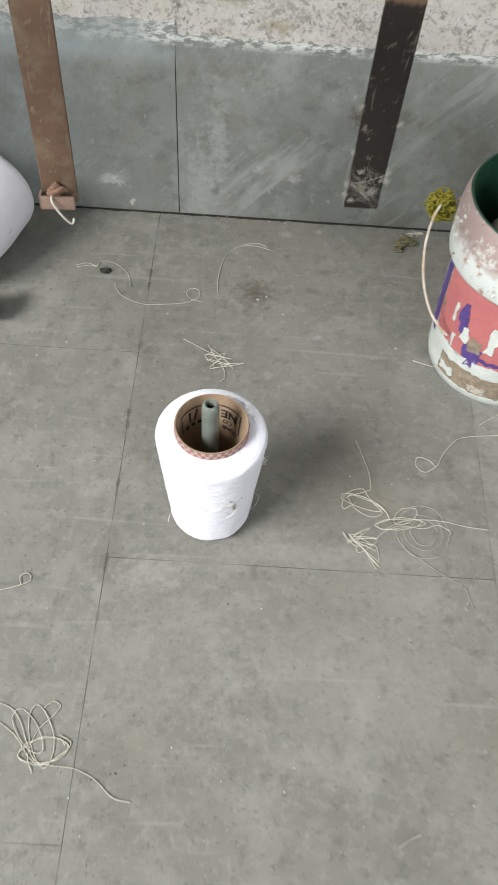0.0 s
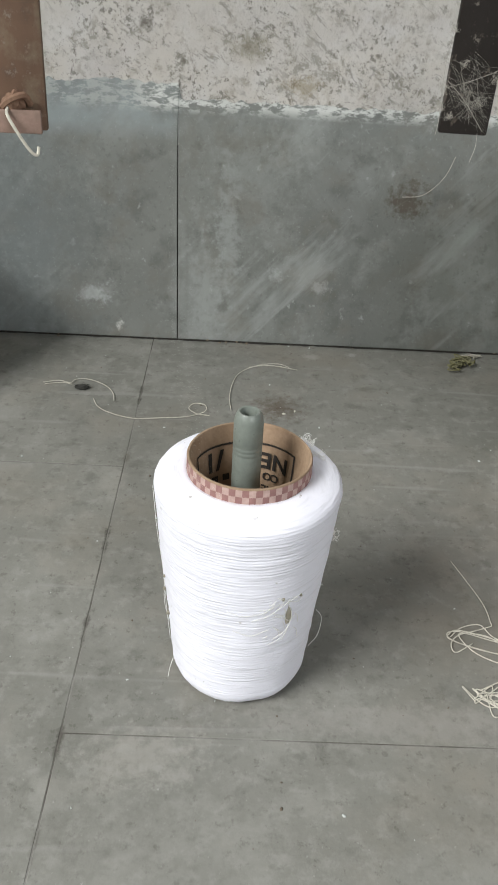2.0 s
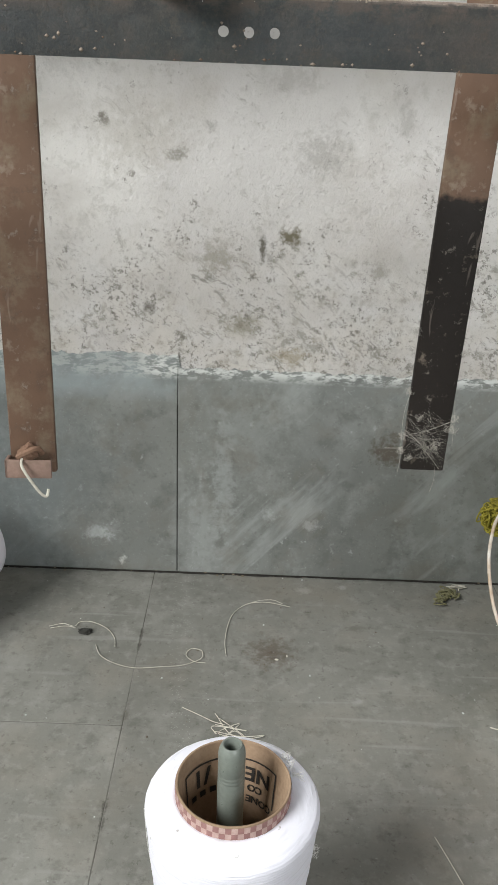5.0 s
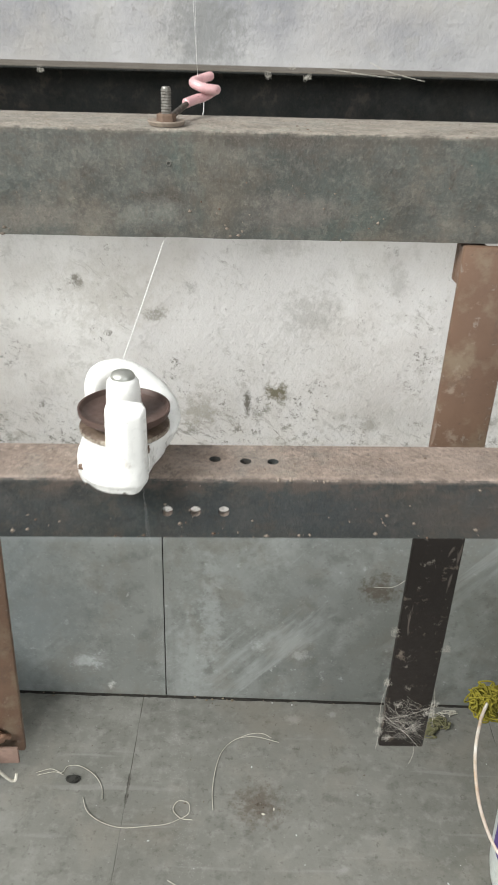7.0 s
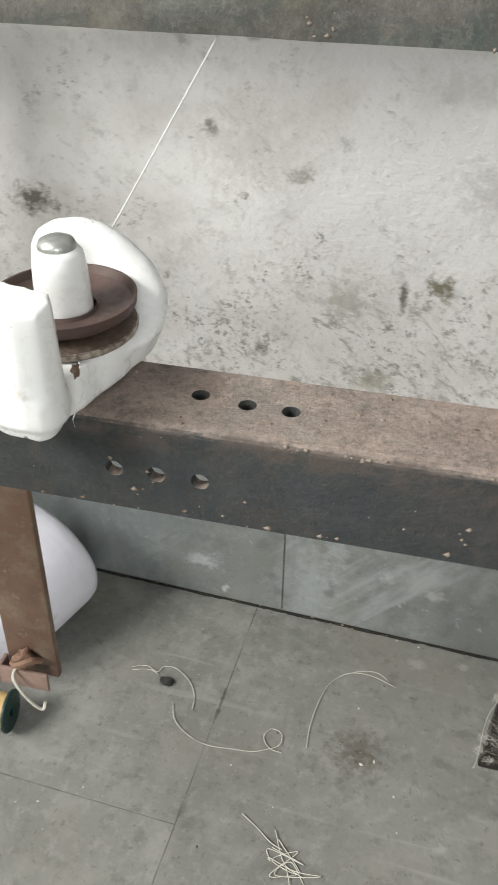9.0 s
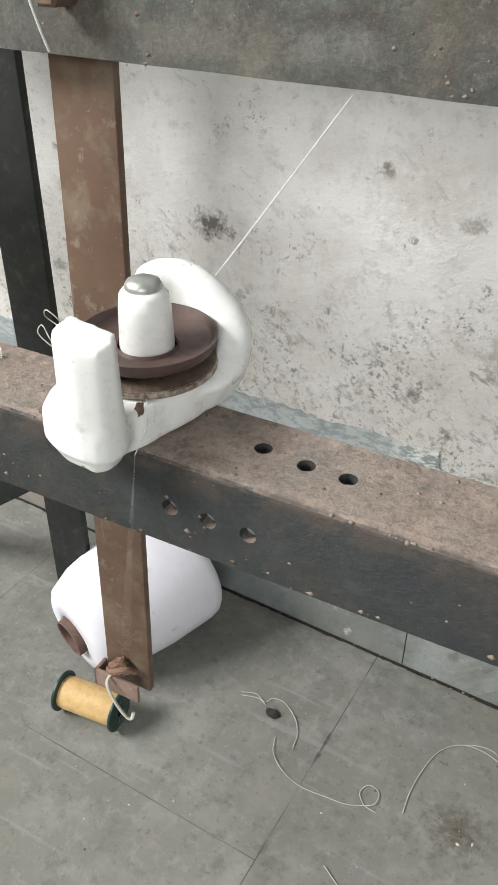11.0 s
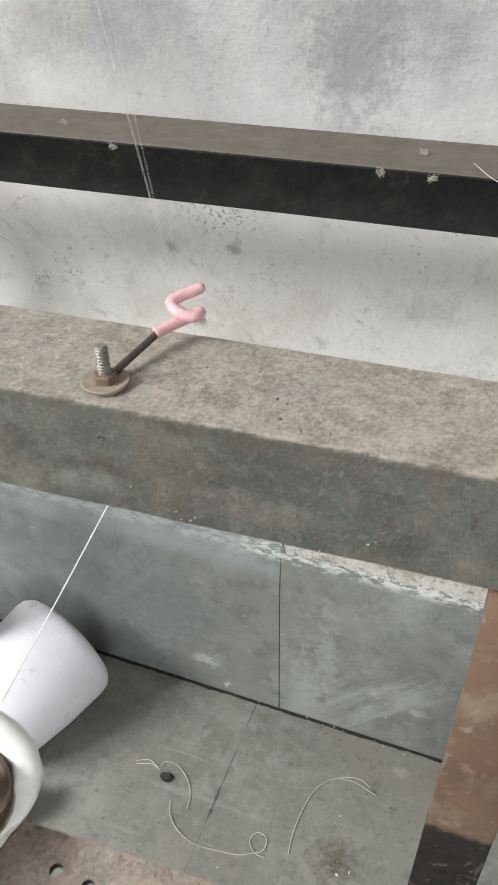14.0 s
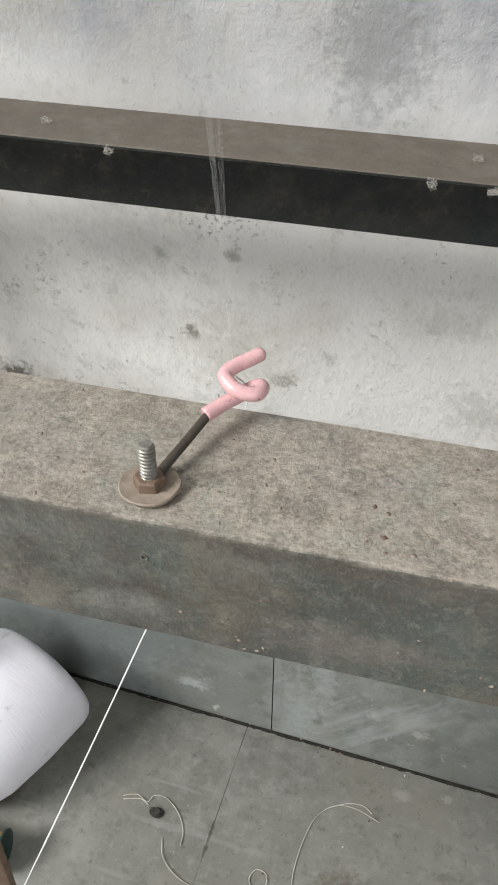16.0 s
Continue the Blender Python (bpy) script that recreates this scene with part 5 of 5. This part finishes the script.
# ---- lying package, spool ----
def lying_cone():
    back, front = Vector((-0.2265, 0.854, 0.066)), Vector((-0.2650, 0.728, 0.0485))
    axis = (front - back).normalized()
    m = Matrix.Translation(back) @ axis.to_track_quat("Z", "Y").to_matrix().to_4x4()
    pack = thing("yarn_cone", "pale lilac-white yarn cone lying on the floor by the wall", "yarn cone", m)
    length = (front - back).length
    bm = bmesh.new()
    lathe(bm, [(0.0, 0.0), (0.030, -0.001), (0.052, 0.000), (0.0600, 0.0025), (0.0640, 0.0075), (0.0655, 0.016), (0.0625, 0.060), (0.0560, 0.105), (0.0505, length - 0.014), (0.047, length - 0.005),
               (0.040, length), (0.022, length + 0.001), (0.018, length - 0.004)], 72, None, lambda a, z: 0.0009 * noise.noise(Vector((2 * math.cos(a), 2 * math.sin(a), z * 25))))
    part("yarn_winding", bm, LILAC, pack, "pale lilac wound yarn with grey smudges", 180)
    bm = bmesh.new()
    lathe(bm, [(0.0195, length - 0.03), (0.0190, length + 0.007), (0.0180, length + 0.008), (0.0168, length + 0.007), (0.0168, length - 0.03)], 40)
    part("paper_core", bm, COREDARK, pack, "brown cardboard core end")


def spool():
    m = pose(-0.2215, 0.6930, 0.0190, 0, 90, 8) @ Matrix.Scale(0.88, 4)
    ob = thing("thread_spool", "golden thread spool with dark green flanges lying on the floor", "thread spool", m)
    bm = bmesh.new()
    lathe(bm, [(0.006, -0.0310), (0.0165, -0.0310), (0.0172, -0.025)] + [(0.0172 + 0.0002 * (i % 2), -0.025 + 0.0025 * i) for i in range(1, 20)] + [(0.0172, 0.025), (0.0165, 0.0310), (0.006, 0.0310)], 48)
    part("thread_winding", bm, GOLD, ob, smooth=40)
    for z in (-0.0350, 0.0310):
        bm = bmesh.new()
        lathe(bm, [(0.005, z), (0.0195, z), (0.0213, z + 0.0008), (0.0215, z + 0.002), (0.0213, z + 0.0032), (0.0195, z + 0.004), (0.005, z + 0.004), (0.005, z)], 48)
        part("flange", bm, GREEN, ob, "dark green plastic flange", 40)


# ---- bucket ----
def bucket():
    c = (0.386, 0.682)
    pail = thing("paint_bucket", "old white paint bucket with faded red label and spattered collar", "bucket", pose(c[0], c[1], 0))
    bm = bmesh.new()
    lathe(bm, [(0.0, 0.003), (0.070, 0.003), (0.0745, 0.0), (0.0768, 0.002), (0.0785, 0.012), (0.0800, 0.050), (0.0812, 0.100), (0.0818, 0.157), (0.0790, 0.157), (0.0760, 0.02), (0.0, 0.010)], 80)
    part("body", bm, BUCKET, pail, smooth=40)
    bm = bmesh.new()
    lathe(bm, [(0.0815, 0.152), (0.0880, 0.1525), (0.0902, 0.156), (0.0908, 0.176), (0.0903, 0.196), (0.0888, 0.210), (0.0870, 0.2190), (0.0852, 0.2225)], 80, None,
          lambda a, z: 0.0008 * noise.noise(Vector((3 * math.cos(a), 3 * math.sin(a), z * 40))))
    collar = part("collar", bm, COLLAR, pail, "collar crusted with white and brown paint", 60)
    bm = bmesh.new()
    lathe(bm, [(0.0852, 0.2222), (0.0842, 0.2238), (0.0828, 0.2230), (0.0815, 0.212), (0.0720, 0.040), (0.0, 0.032)], 80)
    part("lining", bm, BUCKETGREEN, pail, "dark green inside of the bucket", 40)

    def patch(name, a0, a1, z0, z1, material, label="", lift=0.0006, seed=0, ragged=0.0, on=None):
        bm = bmesh.new()
        na, nz = 24, 10
        grid = []
        for j in range(nz + 1):
            row = []
            for i in range(na + 1):
                a = radians(a0 + (a1 - a0) * i / na)
                z = z0 + (z1 - z0) * j / nz
                if ragged:
                    z += ragged * noise.noise(Vector((a * 14, z * 60, seed)))
                    a += ragged * 12 * noise.noise(Vector((a * 9, z * 90, seed + 5)))
                r = 0.0785 + 0.0035 * min(z / 0.10, 1.0) + lift
                row.append(bm.verts.new((r * math.cos(a), r * math.sin(a), z)))
            grid.append(row)
        for a, b in zip(grid, grid[1:]):
            for i in range(na):
                bm.faces.new((a[i], a[i + 1], b[i + 1], b[i]))
        return part(name, bm, material, on or pail, label, 180)

    paper = patch("label", 187, 290, 0.058, 0.150, PINKLABEL, "faded red paper label", 0.0006)
    patch("purple_stripe", 174, 185, 0.044, 0.150, PURPLE, "", 0.0006, 3, 0.002)
    for i, (a0, a1, z0, z1, mt) in enumerate(((214, 220, 0.086, 0.112, PURPLE), (210, 213, 0.056, 0.080, BUCKET), (222, 238, 0.060, 0.080, PURPLE), (226, 236, 0.072, 0.092, MUD),
                                              (205, 208, 0.092, 0.118, BUCKET), (232, 262, 0.052, 0.062, BUCKET), (238, 255, 0.064, 0.070, PURPLE), (187, 193, 0.092, 0.100, MUD))):
        patch("print_bar", a0, a1, z0, z1, mt, "", 0.0011, i, 0.003, paper)
    patch("mud_patch", 205, 275, 0.014, 0.042, MUD, "dried brown mud patch", 0.0008, 9, 0.004)
    for i, (a0, a1, z0, z1, mt) in enumerate(((186, 200, 0.054, 0.064, BUCKET), (200, 240, 0.050, 0.060, BUCKET), (218, 224, 0.078, 0.100, BUCKET), (228, 233, 0.050, 0.072, PURPLE), (206, 222, 0.020, 0.030, BUCKET),
                                              (236, 250, 0.016, 0.026, RAG), (212, 218, 0.100, 0.128, PURPLE), (240, 246, 0.080, 0.120, BUCKET))):
        patch("torn_paper", a0, a1, z0, z1, mt, "", 0.0014, 30 + i, 0.005, paper)
    rnd = random.Random(5)
    for i in range(44):
        a, k = radians(rnd.uniform(130, 290)), rnd.uniform(0, 1)
        r, z = 0.0902 - 0.0052 * max(0, k - 0.6) * 2.5, 0.160 + 0.060 * k
        bm = bmesh.new()
        lump(bm, (r * math.cos(a), r * math.sin(a), z), [rnd.uniform(0.001, 0.0032)] * 2 + [rnd.uniform(0.0008, 0.002)], i, 0.6, 2)
        part("paint_drip", bm, rnd.choice((BUCKET, MUD, BUCKET, COLLAR, KNOT)), collar, smooth=180)
    bm = bmesh.new()
    tube(bm, ((-0.100, 0.040, 0.178), (-0.108, 0.026, 0.170), (-0.113, 0.008, 0.150), (-0.110, -0.012, 0.122), (-0.100, -0.028, 0.098), (-0.089, -0.040, 0.086), (-0.0775, -0.0455, 0.077)), 0.0014, 10)
    part("handle", bm, HANDLE, pail, "bent wire handle in a dirty white sleeve", 180)

    yarn = thing("yarn_bundle", "olive-yellow yarn bundle tied to the bucket handle", "yarn bundle")
    for i in range(9):
        bm = bmesh.new()
        tangle(bm, (0.288 + 0.004 * (i % 3 - 1), 0.730 + 0.003 * (i // 3 - 1), 0.170), (0.0120, 0.012, 0.014), 46, 0.00075, 500 + i, 0.9, 5)
        part("strand", bm, YELLOW, yarn, smooth=180)
    rag = thing("rag", "crumpled beige rag lying in the bucket", "rag")
    bm = bmesh.new()
    lump(bm, (c[0] - 0.004, c[1] - 0.004, 0.150), (0.056, 0.056, 0.066), 12, 0.35, 4)
    part("cloth", bm, RAG, rag, smooth=180)


# ---- waste on the floor ----
def waste():
    def thread(paths, label, r=0.00035, material=STRING):
        ob = thing("loose_thread", label, "thread", group="loose threads on the floor")
        for p in paths:
            bm = bmesh.new()
            rnd = random.Random(len(p) * 7 + int(p[0][0] * 1000))
            tube(bm, [(q[0], q[1], (q[2] if len(q) > 2 else 0.0006 + rnd.uniform(0, 0.0012))) for q in p], r, 5)
            part("strand", bm, material, ob, smooth=180)

    thread((((-0.117, 0.784), (-0.104, 0.789), (-0.092, 0.785), (-0.088, 0.793), (-0.076, 0.794), (-0.060, 0.784), (-0.050, 0.770), (-0.047, 0.756)), ((-0.115, 0.781), (-0.1, 0.786), (-0.09, 0.783))),
           "thin cream waste thread curled on the stone")
    thread((((-0.066, 0.758), (-0.059, 0.742), (-0.044, 0.731), (-0.024, 0.726), (0.0, 0.728), (0.017, 0.731), (0.028, 0.737), (0.037, 0.743), (0.036, 0.755), (0.026, 0.757), (0.022, 0.747), (0.030, 0.738), (0.041, 0.737)),),
           "cream waste thread with a looped end")
    thread((((0.060, 0.748), (0.058, 0.77), (0.060, 0.797), (0.066, 0.820), (0.080, 0.835), (0.100, 0.838), (0.124, 0.832)), ((0.076, 0.832), (0.092, 0.841), (0.106, 0.843), (0.116, 0.838))), "fine pale waste thread in an arc", 0.00034)
    rnd = random.Random(11)

    def loops(x, y, a, b, turn, n, jitter, start=0.0, sweep=6.6):
        """A strand that runs round an oval a few times, drifting a little."""
        out = []
        for i in range(n):
            t = start + sweep * i / (n - 1) * max(1, n // 9)
            u, v = a * math.cos(t) * (1 + rnd.gauss(0, jitter)), b * math.sin(t) * (1 + rnd.gauss(0, jitter))
            out.append((x + u * math.cos(turn) - v * math.sin(turn) + rnd.gauss(0, 0.0006), y + u * math.sin(turn) + v * math.cos(turn) + rnd.gauss(0, 0.0006)))
        return out

    clump = [[(0.024, 0.675), (0.040, 0.667), (0.052, 0.659), (0.062, 0.656)]]
    for i in range(3):
        clump.append([(0.052 + rnd.uniform(0, 0.012), 0.66 + rnd.uniform(-0.01, 0.014))] + [(0.070 + rnd.gauss(0, 0.010), 0.647 + rnd.gauss(0, 0.010)) for _ in range(4)] + [(0.082 + rnd.uniform(-0.006, 0.010), 0.640 + rnd.uniform(-0.006, 0.014))])
    clump.append([(0.068, 0.645), (0.074, 0.632), (0.075, 0.621), (0.070, 0.616)])
    thread(clump, "small knotted clump of cream waste thread", 0.00036)
    mess = [[(0.220, 0.548), (0.226, 0.530), (0.233, 0.505), (0.234, 0.486)]]
    mess.append([(0.234, 0.486), (0.224, 0.482), (0.210, 0.476), (0.204, 0.468), (0.206, 0.462), (0.218, 0.470)])
    mess.append(loops(0.224, 0.470, 0.021, 0.006, -0.35, 18, 0.08))
    mess.append(loops(0.228, 0.466, 0.018, 0.0085, -0.6, 9, 0.06, 1.0))
    mess.append([(0.205, 0.475), (0.214, 0.484), (0.226, 0.486), (0.232, 0.476), (0.246, 0.464), (0.252, 0.452)])
    for i in range(6):
        mess.append([(0.208 + rnd.uniform(0, 0.01), 0.430 + rnd.gauss(0, 0.003))] + [(0.226 + rnd.gauss(0, 0.009), 0.428 + rnd.gauss(0, 0.006)) for _ in range(3)] + [(0.241 + rnd.gauss(0, 0.003), 0.402 + rnd.gauss(0, 0.004))])
    mess.append(loops(0.262, 0.448, 0.024, 0.006, 0.12, 18, 0.08))
    mess.append(loops(0.268, 0.458, 0.014, 0.007, 0.5, 9, 0.06, 2.0))
    mess.append([(0.236, 0.428), (0.246, 0.438), (0.262, 0.446), (0.285, 0.444), (0.30, 0.449), (0.312, 0.443)])
    mess.append([(0.245, 0.44), (0.268, 0.452), (0.30, 0.454), (0.33, 0.449), (0.352, 0.447)])
    thread(mess, "large tangle of cream waste thread", 0.00036)
    thread([[(0.285 + 0.028 * math.cos(a + i) * k, 0.440 + 0.030 * math.sin(a + i) * k) for a in (0, 1.1, 2.0, 3.1, 4.2, 5.3, 6.4)] for i, k in ((0, 1), (1.7, 0.7), (3.1, 0.5))]
           + [[(0.262, 0.432), (0.266, 0.42), (0.285, 0.405), (0.305, 0.392), (0.318, 0.385)], [(0.320, 0.383), (0.323, 0.37), (0.319, 0.360), (0.326, 0.361), (0.324, 0.372), (0.33, 0.392), (0.352, 0.413)]],
           "faint grey waste thread spread in loops", 0.00026, LINT)
    thread([[(0.305, 0.520), (0.292, 0.512), (0.283, 0.520), (0.286, 0.530), (0.298, 0.527), (0.305, 0.520), (0.313, 0.535), (0.330, 0.556), (0.352, 0.562), (0.385, 0.566)],
            [(0.357, 0.577), (0.366, 0.584), (0.378, 0.592), (0.392, 0.602)]], "pale waste thread beside the bucket", 0.0004)
    thread([[(0.290, 0.664), (0.300, 0.661), (0.314, 0.657)]], "short pale waste thread end", 0.0005)
    thread([[(-0.14, 0.345), (-0.115, 0.353), (-0.100, 0.358), (-0.092, 0.364), (-0.095, 0.370), (-0.102, 0.367), (-0.100, 0.358)]], "pale thread with a small loop", 0.0004)
    nest = [[(-0.12, 0.252), (-0.092, 0.247), (-0.078, 0.237), (-0.066, 0.215), (-0.058, 0.203), (-0.044, 0.199), (-0.025, 0.198), (-0.006, 0.190), (0.010, 0.177), (0.026, 0.174)]]
    nest.append(loops(-0.052, 0.211, 0.020, 0.010, 0.25, 18, 0.05))
    nest.append(loops(-0.056, 0.222, 0.010, 0.026, 0.35, 9, 0.05, 0.5))
    nest.append(loops(-0.068, 0.226, 0.009, 0.022, 0.7, 9, 0.05, 1.5))
    nest.append([(-0.10, 0.236), (-0.078, 0.222), (-0.062, 0.204), (-0.050, 0.200), (-0.036, 0.208), (-0.030, 0.218), (-0.040, 0.224)])
    nest.append([(-0.058, 0.246), (-0.050, 0.252), (-0.044, 0.248), (-0.050, 0.238), (-0.060, 0.226), (-0.064, 0.206), (-0.058, 0.192)])
    thread(nest, "nest of cream waste thread on the stone", 0.00038)
    thread([[(0.243, 0.151), (0.253, 0.158), (0.262, 0.162)]], "short faint thread end", 0.0004, LINT)

    fluff = thing("lint_ball", "small tuft of olive and grey lint by the wall", "lint")
    for i, (x, y) in enumerate(((0.287, 0.858), (0.294, 0.868), (0.300, 0.862), (0.283, 0.848))):
        bm = bmesh.new()
        tangle(bm, (x, y, 0.003), (0.009, 0.008, 0.004), 24, 0.0007, 700 + i, 0.2, 4)
        part("tuft", bm, OLIVE, fluff, smooth=180)
    bm = bmesh.new()
    tangle(bm, (0.306, 0.880, 0.002), (0.016, 0.006, 0.003), 20, 0.0004, 720, 0.2, 4)
    part("tuft", bm, STRING, fluff, smooth=180)
    dark = thing("lint_ball", "dark oily lint pellet on the stone floor", "lint")
    bm = bmesh.new()
    lump(bm, (-0.080, 0.778, 0.0012), (0.0062, 0.0046, 0.0016), 31, 0.35, 4)
    tangle(bm, (-0.080, 0.778, 0.0012), (0.0085, 0.0062, 0.0018), 60, 0.00016, 77, 0.3, 4)
    part("pellet", bm, INK_LINT, dark, smooth=180)
    crumbs = thing("crumbs", "brown crumbs and grit in a stained patch on the floor", "grit", kind="stuff")
    bm = bmesh.new()
    for i in range(60):
        k = abs(rnd.gauss(0, 1))
        a = rnd.uniform(0, 6.28)
        q = rnd.uniform(0.0003, 0.0009)
        lump(bm, (0.102 + 0.010 * k * math.cos(a), 0.757 + 0.012 * k * math.sin(a), 0.0002), (q, q, q * 0.5), i, 0.5, 1)
    part("grit", bm, STAIN, crumbs, smooth=180)
    bm = bmesh.new()
    lump(bm, (0.108, 0.746, 0.0006), (0.0018, 0.0013, 0.0007), 3, 0.5, 2)
    lump(bm, (0.118, 0.752, 0.0005), (0.0008, 0.0019, 0.0005), 4, 0.5, 2)
    part("chip", bm, STRING, crumbs, smooth=180)
    dust = thing("floor_dust", "scattered grit and paint flecks on the floor", "grit", kind="stuff")
    for name, material, n in (("fleck", WALLPAINT_LIGHT, 150), ("dark_grit", STAIN, 200)):
        bm = bmesh.new()
        for i in range(n):
            x, y = rnd.uniform(-0.3, 0.45), rnd.uniform(0.08, 0.89)
            s = rnd.choice((0.0003, 0.0003, 0.0004, 0.0005, 0.0006, 0.0009))
            bmesh.ops.create_icosphere(bm, subdivisions=1, radius=1.0, matrix=Matrix.Translation((x, y, s * 0.3)) @ pose(0, 0, 0, 0, 0, rnd.uniform(0, 180)) @ Matrix.Diagonal((s * rnd.uniform(0.7, 1.8), s, s * 0.5, 1)))
        part(name, bm, material, dust, smooth=180)
    chips = thing("wall_crumbs", "crumbs of plaster along the foot of the wall", "grit", kind="stuff")
    bm = bmesh.new()
    for i in range(44):
        x = rnd.uniform(-0.3, 0.45)
        s = rnd.choice((0.0004, 0.0005, 0.0006, 0.0008, 0.0013))
        bmesh.ops.create_icosphere(bm, subdivisions=1, radius=1.0, matrix=Matrix.Translation((x, 0.893 - abs(rnd.gauss(0, 0.004)), s * 0.4)) @ Matrix.Diagonal((s * 1.3, s, s * 0.6, 1)))
    part("crumb", bm, MUD, chips, smooth=180)


# ---- running yarn ----
GUIDE = (0.0556, 0.6240, 0.6480)
INLET = Vector((0.0475, 0.4660, 0.5330))


def running_yarn():
    mid = thing("running_yarn", "taut white yarn from the tensioner to the guide", "yarn")
    bm = bmesh.new()
    tube(bm, ((0.0299, 0.5200, 0.5464), (0.0393, 0.5600, 0.5745), (0.0545, 0.6280, 0.6222)), 0.00025, 6)
    tube(bm, ((0.0545, 0.6280, 0.6222), (0.0578, 0.6300, 0.6380), GUIDE), 0.0002, 6)
    part("strand", bm, WHITE_STRING, mid, smooth=180)
    bm = bmesh.new()
    tube(bm, ((0.0475, 0.4660, 0.5330), (0.0500, 0.4680, 0.5410), (0.0470, 0.4720, 0.5480)), 0.00015, 6)
    part("strand", bm, WHITE_STRING, mid, smooth=180)
    top = thing("swinging_yarn", "thin white yarn swinging above the guide", "yarn", pose(*GUIDE))
    bm = bmesh.new()
    tube(bm, ((0, 0, 0), (0.002, 0.0, 0.10), (0.003, 0.0, 0.25), (0.0, 0.0, 0.55)), 0.00007, 5)
    part("strand", bm, WHITE_STRING, top, smooth=180)
    bm = bmesh.new()
    tube(bm, ((0, 0, 0.004), (0.0045, 0.001, 0.10), (0.006, 0.001, 0.25), (0.003, 0.0, 0.55)), 0.00004, 5)
    part("strand", bm, WHITE_STRING, top, smooth=180)
    # the loop that whirls between cone and tensioner
    foot = Vector((CONE[0], CONE[1], 0.140))
    loop = thing("whirling_yarn", "thin white yarn whirling up from the cone", "yarn")
    length = (INLET - foot).length
    bm = bmesh.new()
    tube(bm, ((0, 0, 0), (0.010, 0.002, 0.05), (0.026, 0.004, 0.15), (0.040, 0.002, 0.26), (0.046, -0.004, 0.33), (0.041, -0.010, length)), 0.00003, 5)
    part("strand", bm, WHITE_STRING, loop, smooth=180)
    return top, loop, (foot - INLET).normalized().to_track_quat("Z", "Y").to_matrix().to_4x4()


room()
floor()
frame_beams()
posts()
tensioner()
pigtail()
yarn_cone()
peg_tube()
lying_cone()
spool()
bucket()
waste()
TOP_YARN, WHIRL, WHIRL_TURN = running_yarn()

LEANS = {6.5: -6, 7.0: -5, 7.5: 8, 12.0: 7, 12.5: -4, 13.0: 6, 13.3: 7, 13.5: 8, 14.0: -12, 14.5: 2, 15.0: 11, 15.5: -13, 16.0: -6}


def motions():
    rows, spins = [], []
    for i in range(161):
        t = i / 10
        lean = LEANS.get(t, (9 if i % 2 else -9) * (0.75 + 0.25 * math.sin(i * 1.3)))
        rows.append((t, pose(*GUIDE) @ pose(0, 0, 0, 2 * math.sin(i * 0.9), lean, 0)))
    for i in range(401):
        spins.append((i * 0.04, Matrix.Translation(INLET) @ WHIRL_TURN @ pose(0, 0, 0, 0, 0, 83.0 * i)))
    walk(TOP_YARN, rows)
    walk(WHIRL, spins)


motions()
